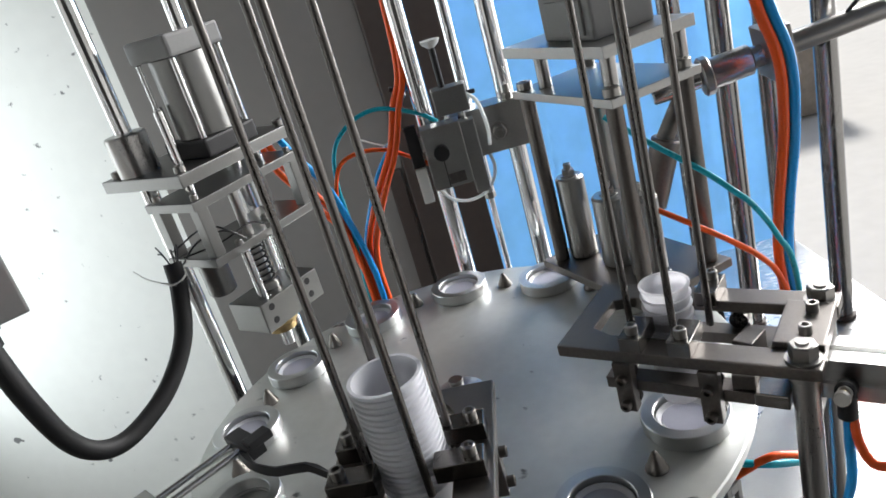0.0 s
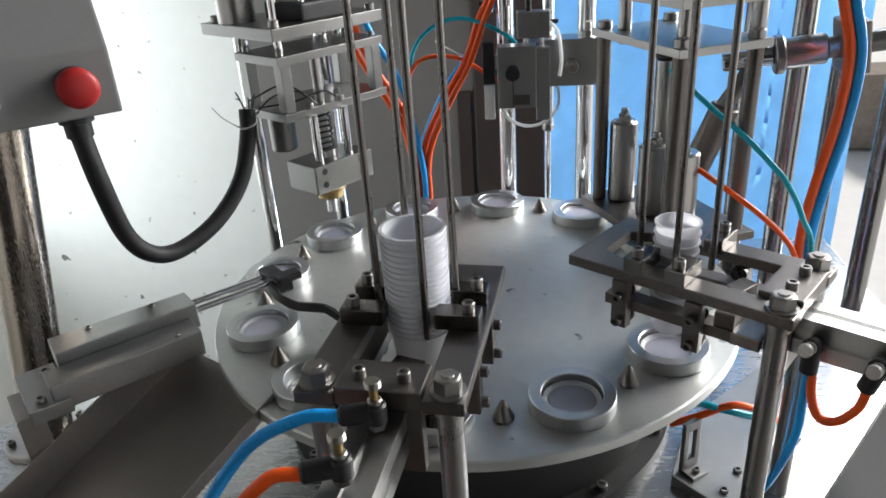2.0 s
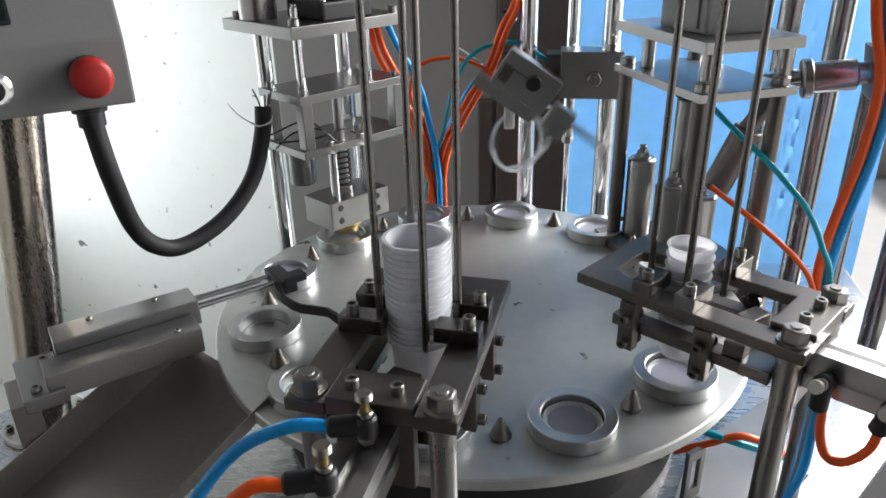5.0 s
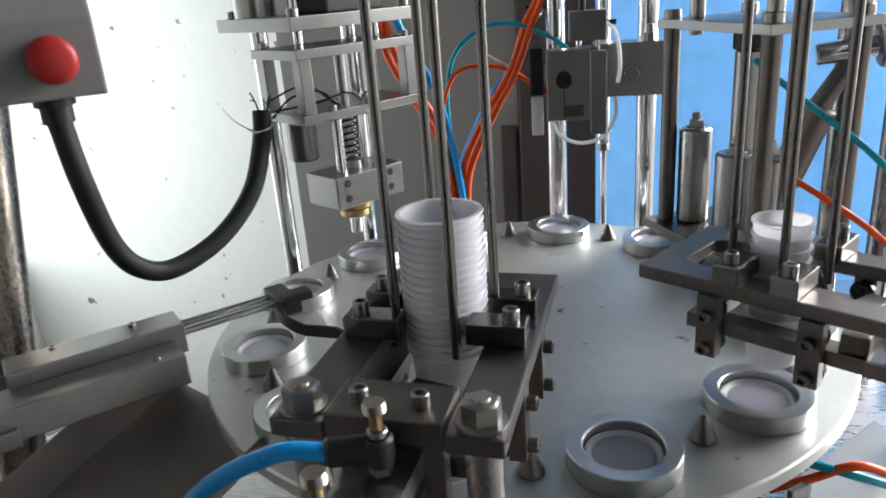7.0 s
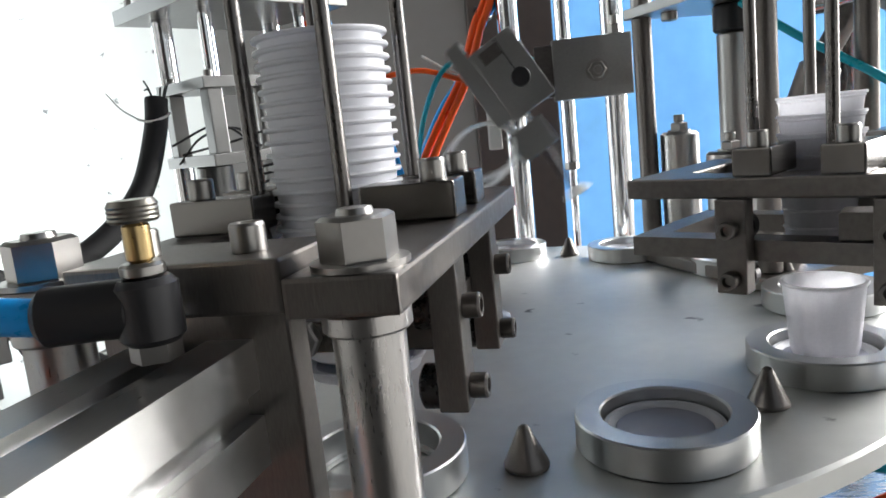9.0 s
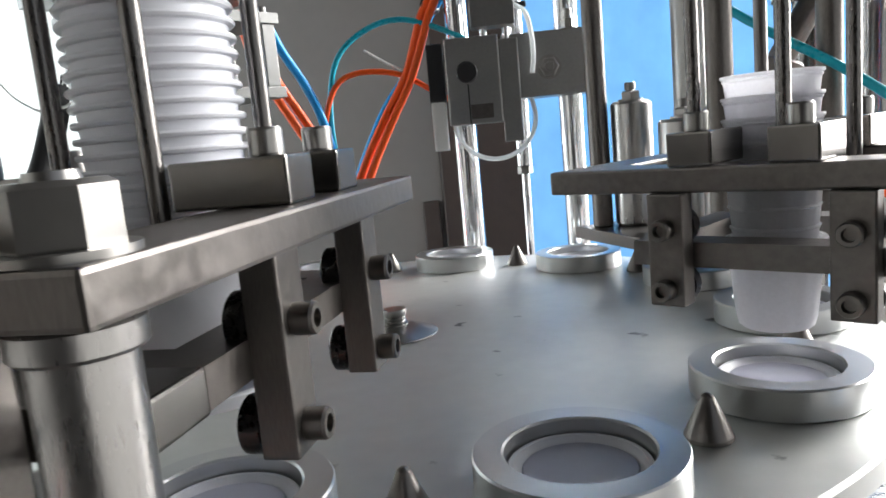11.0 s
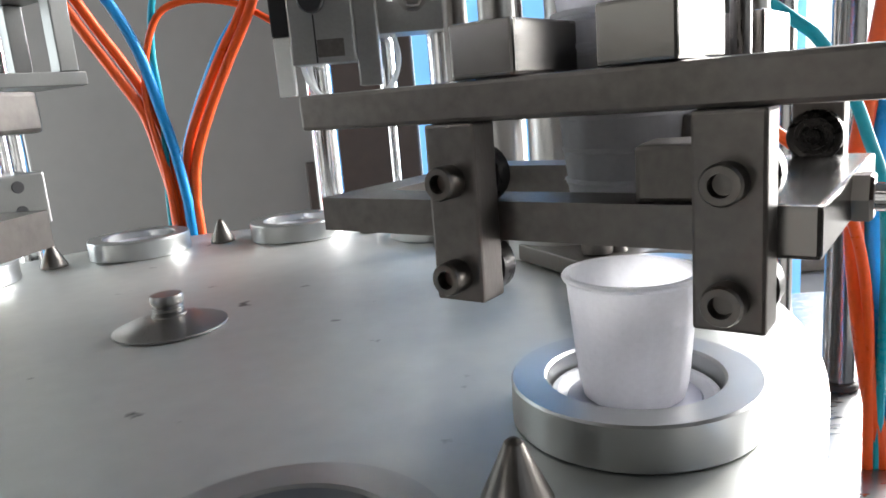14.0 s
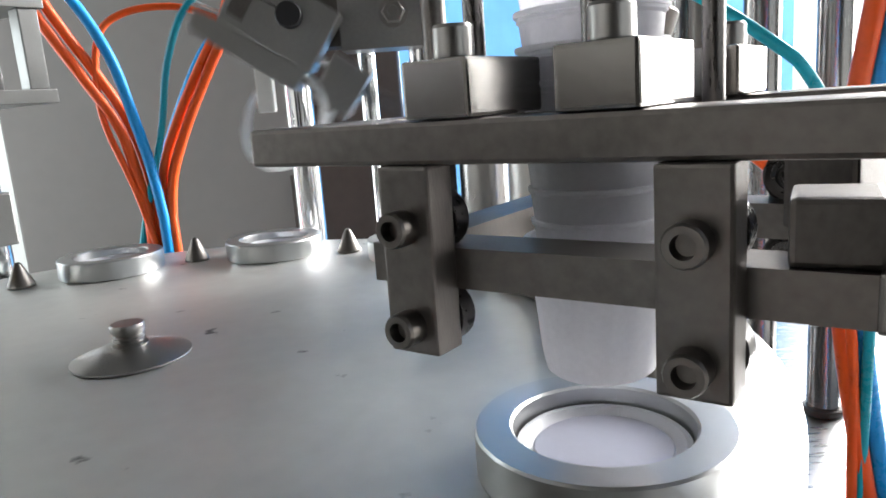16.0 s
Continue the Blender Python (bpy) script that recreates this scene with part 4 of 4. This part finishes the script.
# ---- swing arm that lays the lids ----
def lid_swing():
    f = thing("lid_stand", "two chromed columns with an aluminium clamp block", "column stand")
    for x, y in ((0.037, 0.330), (0.150, 0.330)):
        bm = bmesh.new()
        rod(bm, (x, y, DK), (x, y, 0.75), 0.0122, 32)
        part("column", bm, CHROME, f)
    bm = bmesh.new()
    rod(bm, (0.098, 0.360, DK), (0.098, 0.360, 0.085), 0.0045, 16)
    rod(bm, (0.098, 0.360, 0.085), (0.098, 0.360, 0.75), 0.0085, 20)
    part("thin_column", bm, CHROME, f)
    bm = bmesh.new()
    rod(bm, (0.098, 0.360, 0.076), (0.098, 0.360, 0.085), 0.0085, 6)
    part("lock_nut", bm, BOLT, f)
    bm = bmesh.new()
    box(bm, (0.124, 0.322, 0.188), (0.084, 0.046, 0.064), 0.0012)
    blk = part("clamp_block", bm, ALU, f)
    screw(blk, (0.128, 0.299, 0.184), (0, -1, 0), r=0.0085, h=0.010, name="hex_bolt")
    screw(blk, (0.150, 0.308, 0.220), r=0.0062, h=0.010, name="hex_bolt")
    screw(blk, (0.150, 0.308, 0.2305), r=0.0045, h=0.009)
    bm = bmesh.new()
    box(bm, (0.073, 0.325, 0.188), (0.020, 0.040, 0.055), 0.001)
    part("hinge_plate", bm, DARK, f)
    sn = thing("sensor", "black reed sensor with a white plastic end", "sensor")
    bm = bmesh.new()
    box(bm, (0.013, 0.312, 0.190), (0.017, 0.012, 0.058), 0.0015)
    part("case", bm, BLACK, sn)
    bm = bmesh.new()
    box(bm, (0.013, 0.310, 0.135), (0.015, 0.012, 0.050), 0.002)
    part("tip", bm, WHITE, sn)
    bm = bmesh.new()
    box(bm, (0.026, 0.318, 0.19), (0.012, 0.014, 0.02), 0.001)
    part("bracket", bm, ALU, sn)
    pivot = Matrix.Translation((0.047, 0.290, 0.184))
    t = thing("swing_arm", "aluminium swing arm with a suction head", "swing arm", pivot)
    bm = bmesh.new()
    box(bm, (0.0055, -0.004, -0.008), (0.053, 0.030, 0.084), 0.0015)
    box(bm, (0.0415, -0.001, -0.020), (0.0190, 0.022, 0.100), 0.0015)
    part("arm_body", bm, ALU, t)
    bm = bmesh.new()
    rod(bm, (0, -0.028, 0.0), (0, -0.018, 0.0), 0.0105, 24, 0.001)
    part("pivot_bolt", bm, BLACK, t)
    bm = bmesh.new()
    box(bm, (0.0, -0.0192, -0.030), (0.0012, 0.001, 0.038), 0.0)
    part("slot", bm, BLACK, t)
    bm = bmesh.new()
    box(bm, (0.012, -0.0192, -0.038), (0.022, 0.001, 0.014), 0.0)
    part("name_plate", bm, DARK, t)
    bm = bmesh.new()
    box(bm, (0.028, 0.0, 0.060), (0.044, 0.028, 0.034), 0.0015)
    s = part("suction_head", bm, ALU, t)
    for x in (0.018, 0.040):
        bm = bmesh.new()
        rod(bm, (x, 0.0, -0.01), (x, 0.0, 0.045), 0.0036, 14)
        part("guide_rod", bm, CHROME, s)
    bm = bmesh.new()
    rod(bm, (0.022, 0.0, 0.077), (0.022, 0.0, 0.128), 0.0042, 14)
    part("stem", bm, BLACK, s)
    bm = bmesh.new()
    lathe(bm, [(0, 0.138), (0.013, 0.138), (0.011, 0.133), (0.005, 0.128), (0, 0.128)], 24, Matrix.Translation((0.022, 0, 0)))
    part("suction_cup", bm, WHITE, s)
    bm = bmesh.new()
    rod(bm, (0.050, 0, 0.062), (0.062, 0, 0.062), 0.0030, 14)
    part("elbow_fitting", bm, BLACK, s)
    tail = hose("vacuum_hose", [(0.0, 0.0, 0.0), (0.010, -0.010, -0.010), (0.014, -0.020, -0.030), (0.015, -0.022, -0.050), (0.013, -0.018, -0.068)], 0.0024, CLEAR, "", parent=t)
    ring = hose("vacuum_loop", [(0.042 * math.cos(radians(k)), 0.004 * k / 360, 0.042 * math.sin(radians(k))) for k in range(20, 391, 24)], 0.0024, CLEAR, "", parent=t)
    tagged(ring, label="clear vacuum hose bent into a loop")
    rows, reach, loop = [(0.0, pivot)], [(0.0, pose(0, 0, 0))], [(0.0, pose(0.023, 0.018, -0.045))]
    bend = [(0.0, pose(0.050, -0.004, 0.062))]
    for n in range(3):
        b = 5.5 * n
        for dt, q in ((3.14, 0), (3.27, 52), (3.39, 104), (3.5, 149), (3.6, 180), (4.85, 180), (5.0, 124), (5.15, 62), (5.3, 0)):
            if b + dt <= 16:
                rows.append((b + dt, pivot @ Matrix.Rotation(radians(q), 4, "Y")))
        for dt, z in ((2.7, 0.0), (2.85, 0.045), (3.0, 0.045), (3.12, 0.0), (3.58, 0.0), (3.7, 0.024), (4.65, 0.024), (4.8, 0.0)):
            if b + dt < 16:
                reach.append((b + dt, pose(0, 0, z)))
        for dt, m in ((3.14, pose(0.023, 0.018, -0.045)), (3.35, pose(0.075, 0.0, -0.010, 24)), (3.6, pose(0.086, -0.010, 0.058, 46)), (4.85, pose(0.086, -0.010, 0.058, 46)), (5.1, pose(0.075, 0.0, -0.010, 24)), (5.3, pose(0.023, 0.018, -0.045))):
            if b + dt < 16:
                loop.append((b + dt, m))
        for dt, q in ((3.14, 0), (3.6, -80), (4.85, -80), (5.3, 0)):
            if b + dt < 16:
                bend.append((b + dt, pose(0.050, -0.004, 0.062, 0, q, 0)))
    if rows[-1][0] < 16:
        rows.append((16.0, rows[-1][1]))
    reach.append((16.0, reach[-1][1]))
    MOVES.append((t, rows))
    MOVES.append((s, reach))
    loop.append((16.0, pose(0.077, -0.005, 0.03, 34)))
    MOVES.append((ring, loop))
    bend.append((16.0, pose(0.050, -0.004, 0.062, 0, -50, 0)))
    MOVES.append((tail, bend))


lid_swing()


# ---- filling station ----
def filler():
    a = 23.5
    base = pose(0, 0, 0, 0, 0, a)
    t = thing("filling_head", "filling head of two aluminium plates on dark rods with steel cylinders", "filling head", base)
    for z0, z1, name in ((0.243, 0.252, "lower_plate"), (0.290, 0.302, "upper_plate")):
        bm = bmesh.new()
        prism(bm, [(0.205, -0.066), (0.318, -0.066), (0.318, 0.112), (0.205, 0.112)], z0, z1, 0.001)
        part(name, bm, ALU, t)
    for u, v in ((0.216, 0.100), (0.216, -0.054), (0.306, 0.100), (0.306, -0.054)):
        bm = bmesh.new()
        rod(bm, (u, v, 0.036), (u, v, 0.243), 0.0085, 20)
        part("support_rod", bm, DARK, t)
        screw(t, (u, v, 0.252), r=0.0088, h=0.009)
        bm = bmesh.new()
        rod(bm, (u + 0.012, v * 0.75, 0.252), (u + 0.012, v * 0.75, 0.290), 0.0075, 20)
        part("pillar", bm, STEEL, t)
        screw(t, (u + 0.012, v * 0.75, 0.243), (0, 0, -1), r=0.007, h=0.007)
    bm = bmesh.new()
    prism(bm, [(0.198, -0.070), (0.322, -0.070), (0.322, 0.118), (0.198, 0.118)], 0.026, 0.036, 0.001)
    part("base_plate", bm, DARK, t)
    for u, v, r, h in ((0.240, 0.086, 0.0170, 0.140), (0.250, 0.030, 0.0195, 0.122), (0.252, -0.020, 0.0195, 0.128)):
        bm = bmesh.new()
        rod(bm, (u, v, 0.036), (u, v, h), r, 36, 0.0025)
        c = part("hopper_cylinder", bm, STEEL, t, "ground steel cylinder")
        screw(c, (u, v, h), r=0.0070, h=0.008, name="hex_bolt")
        screw(c, (u, v, h + 0.009), r=0.0046, h=0.006)
    bm = bmesh.new()
    rod(bm, (0.268, 0.045, 0.114), (0.268, 0.045, 0.220), 0.0128, 28, 0.002)
    part("air_cylinder", bm, ALU, t)
    bm = bmesh.new()
    rod(bm, (0.268, 0.045, 0.220), (0.268, 0.045, 0.243), 0.0155, 28, 0.002)
    part("cylinder_end", bm, BLACK, t)
    bm = bmesh.new()
    rod(bm, (0.268, 0.045, 0.100), (0.268, 0.045, 0.114), 0.0150, 28, 0.002)
    part("cylinder_end", bm, BLACK, t)
    bm = bmesh.new()
    box(bm, (0.262, 0.010, 0.335), (0.075, 0.085, 0.066), 0.003)
    box(bm, (0.224, 0.010, 0.325), (0.004, 0.060, 0.034), 0.001)
    part("drive_block", bm, GREYBOX, t)
    rows = [(0.0, base)]
    for n in range(3):
        for dt, z in ((2.55, 0.0), (2.85, -0.025), (5.05, -0.025), (5.3, 0.0)):
            if 5.5 * n + dt < 16:
                rows.append((5.5 * n + dt, base @ Matrix.Translation((0, 0, z))))
    rows.append((16.0, rows[-1][1]))
    MOVES.append((t, rows))


filler()


# ---- upright frame with the dosing drive ----
def upright_frame():
    f = thing("upright_frame", "grey steel columns rising from the machine deck", "column frame")
    for x, y, r in ((0.335, 0.190, 0.0125), (0.398, 0.212, 0.0130), (0.440, 0.190, 0.0120), (0.500, 0.175, 0.0130)):
        bm = bmesh.new()
        rod(bm, (x, y, DK + 0.006), (x, y, 0.80), r, 28)
        c = part("column", bm, COLUMN, f)
        bm = bmesh.new()
        rod(bm, (x, y, DK), (x, y, DK + 0.006), r * 1.25, 28)
        part("foot_ring", bm, BROWN, c)
    t = thing("dosing_cylinder", "steel cross cylinder with a square flange between the columns", "dosing cylinder")
    p0, p1 = Vector((0.300, 0.150, 0.212)), Vector((0.475, 0.128, 0.236))
    d = (p1 - p0).normalized()
    bm = bmesh.new()
    rod(bm, tuple(p0 + d * 0.055), tuple(p0 + d * 0.10), 0.017, 32, 0.002)
    rod(bm, tuple(p0 + d * 0.045), tuple(p0 + d * 0.056), 0.022, 32, 0.002)
    rod(bm, tuple(p0 + d * 0.10), tuple(p1 + d * 0.06), 0.012, 28)
    part("barrel", bm, STEEL, t)
    bm = bmesh.new()
    box(bm, tuple(p0 + d * 0.125), (0.026, 0.056, 0.056), 0.002, d.to_track_quat("X", "Z").to_matrix().to_4x4())
    part("flange", bm, SHEET, t)
    bm = bmesh.new()
    rod(bm, tuple(p0 - d * 0.01), tuple(p0 + d * 0.045), 0.011, 24, 0.002)
    part("coupling", bm, CHROME, t)
    bm = bmesh.new()
    rod(bm, (0.292, 0.152, 0.150), (0.325, 0.150, 0.205), 0.010, 20, 0.002)
    rod(bm, (0.272, 0.158, 0.080), (0.300, 0.152, 0.160), 0.017, 24, 0.002)
    part("link", bm, DARK, t)
    for mat, off, label in ((ORANGE, 0.0, "thick orange air hose running down the columns"), (BLUE, 0.0115, "thick blue air hose running down the columns")):
        hose("air_hose", [(0.357 + off, 0.07, 0.42), (0.376 + off, 0.066, 0.30), (0.391 + off, 0.060, 0.235), (0.389 + off, 0.058, 0.165), (0.380 + off, 0.064, 0.085), (0.376 + off, 0.068, 0.02), (0.384 + off, 0.068, -0.06), (0.402 + off, 0.07, DK)], 0.0055, mat, label)
    hose("air_hose", [(0.225, 0.112, 0.214), (0.262, 0.088, 0.180), (0.302, 0.056, 0.146), (0.325, 0.034, 0.122), (0.335, 0.030, 0.111), (0.351, 0.030, 0.085), (0.362, 0.033, 0.062), (0.379, 0.044, 0.028), (0.391, 0.058, -0.04), (0.397, 0.07, DK)], 0.0032, TEAL, "thin teal air hose beside the columns")
    hose("air_hose", [(0.250, 0.080, 0.112), (0.278, 0.058, 0.095), (0.306, 0.042, 0.076), (0.322, 0.038, 0.063), (0.342, 0.038, 0.044), (0.364, 0.046, 0.012), (0.384, 0.062, -0.05), (0.392, 0.07, DK)], 0.0032, ORANGE, "thin orange air hose beside the columns")
    hose("cable", [(0.18, 0.30, -0.02), (0.26, 0.22, -0.012), (0.315, 0.165, -0.02), (0.335, 0.158, -0.08), (0.34, 0.155, DK)], 0.0035, RUBBER, "thin black cable behind the columns", "cable")
    hose("cable", [(0.47, 0.13, 0.22), (0.52, 0.12, 0.27), (0.62, 0.14, 0.32), (0.85, 0.2, 0.40)], 0.0022, RUBBER, "thin black cable running out to the side", "cable")


upright_frame()


# ---- hoses that rise behind the table ----
for mat, pts, r, label in (
        (ORANGE, [(-0.084, 0.318, DK), (-0.085, 0.318, 0.0), (-0.085, 0.320, 0.030), (-0.079, 0.322, 0.065), (-0.061, 0.322, 0.106), (-0.038, 0.322, 0.148), (-0.014, 0.323, 0.190), (0.006, 0.325, 0.243), (0.026, 0.328, 0.30), (0.036, 0.33, 0.46)], 0.0046, "orange air hose rising behind the table"),
        (ORANGE, [(-0.094, 0.322, DK), (-0.095, 0.322, 0.0), (-0.094, 0.324, 0.030), (-0.087, 0.326, 0.072), (-0.069, 0.326, 0.112), (-0.046, 0.326, 0.152), (-0.020, 0.327, 0.194), (-0.001, 0.329, 0.247), (0.020, 0.332, 0.30), (0.028, 0.334, 0.46)], 0.0046, "orange air hose rising behind the table"),
        (BLUE, [(-0.100, 0.334, DK), (-0.100, 0.334, 0.0), (-0.098, 0.334, 0.045), (-0.090, 0.334, 0.075), (-0.072, 0.334, 0.115), (-0.047, 0.334, 0.160), (-0.018, 0.335, 0.198), (0.008, 0.337, 0.250), (0.034, 0.338, 0.30), (0.05, 0.345, 0.46)], 0.0046, "blue air hose rising behind the table"),
        (BLUE, [(-0.090, 0.314, DK), (-0.091, 0.314, 0.0), (-0.092, 0.314, 0.034), (-0.097, 0.314, 0.076), (-0.104, 0.314, 0.112), (-0.113, 0.312, 0.157), (-0.127, 0.310, 0.193), (-0.145, 0.304, 0.228), (-0.160, 0.294, 0.270)], 0.0048, "blue air hose rising to the sealing frame"),
        (ORANGE, [(-0.106, 0.318, DK), (-0.106, 0.318, 0.0), (-0.106, 0.318, 0.034), (-0.111, 0.318, 0.067), (-0.119, 0.316, 0.107), (-0.138, 0.312, 0.145), (-0.158, 0.306, 0.184), (-0.174, 0.298, 0.222), (-0.180, 0.286, 0.270)], 0.0048, "orange air hose rising to the sealing frame"),
        (ORANGE, [(-0.099, 0.325, DK), (-0.100, 0.325, 0.0), (-0.100, 0.324, 0.040), (-0.104, 0.324, 0.075), (-0.113, 0.322, 0.113), (-0.130, 0.318, 0.150), (-0.150, 0.312, 0.188), (-0.166, 0.304, 0.226), (-0.172, 0.290, 0.270)], 0.0046, "orange air hose rising to the sealing frame")):
    hose("air_hose", pts, r, mat, label)
# two thin hoses that sway as the arm swings
SWAY = Vector((-0.106, 0.318, 0.02))
for mat, lean, pts, label in (
        (TEAL, 18, [(-0.112, 0.318, -0.10), (-0.110, 0.318, 0.02), (-0.104, 0.320, 0.10), (-0.104, 0.320, 0.165), (-0.092, 0.322, 0.215), (-0.060, 0.328, 0.243), (-0.020, 0.328, 0.250), (0.028, 0.322, 0.232), (0.052, 0.310, 0.216)], "thin teal air hose arching to the swing arm"),
        (ORANGE, -13, [(-0.104, 0.316, -0.10), (-0.106, 0.314, 0.04), (-0.114, 0.314, 0.12), (-0.100, 0.318, 0.180), (-0.075, 0.324, 0.199), (-0.030, 0.328, 0.195), (0.010, 0.322, 0.172), (0.036, 0.306, 0.156)], "thin orange air hose arching to the swing arm")):
    ob = hose("air_hose", [Vector(p) - SWAY for p in pts], 0.0030, mat, label)
    rows = [(0.0, Matrix.Translation(SWAY))]
    for n in range(3):
        for dt, q in ((3.14, 0), (3.6, 1), (4.85, 1), (5.0, 0.75), (5.3, 0)):
            if 5.5 * n + dt <= 16:
                rows.append((5.5 * n + dt, Matrix.Translation(SWAY) @ Matrix.Rotation(radians(lean * q), 4, "Y")))
    MOVES.append((ob, rows))
bm = bmesh.new()
sweep(bm, [(-0.062, 0.322, 0.222), (-0.038, 0.326, 0.206), (-0.016, 0.330, 0.196), (-0.010, 0.345, 0.200), (-0.030, 0.345, 0.194), (-0.024, 0.328, 0.190)], 0.0014, 6, 6)
tagged(part("cable_tie", bm, WHITE), label="white plastic tie round the hoses", category="cable tie")
bm = bmesh.new()
sweep(bm, [(0.002, 0.330, 0.262), (0.014, 0.334, 0.256), (0.016, 0.346, 0.262), (0.000, 0.346, 0.268)], 0.004, 8, 6)
tagged(part("hose_clip", bm, BLACK), label="black clip bundling the hoses", category="hose clip")

# ---- motion ----
def motions():
    rows, t = [], 0.0
    while t < 16.0:
        rows.append((t, pose(0, 0, 0, 0, 0, indexed(t))))
        p = t % 5.5
        t = round(t + 0.2 if p < 2.0 - 1e-6 else (t // 5.5) * 5.5 + 5.5, 3)
    rows.append((16.0, pose(0, 0, 0, 0, 0, indexed(16.0))))
    walk(table, rows)
    for ob, keys in MOVES:
        walk(ob, keys)


motions()
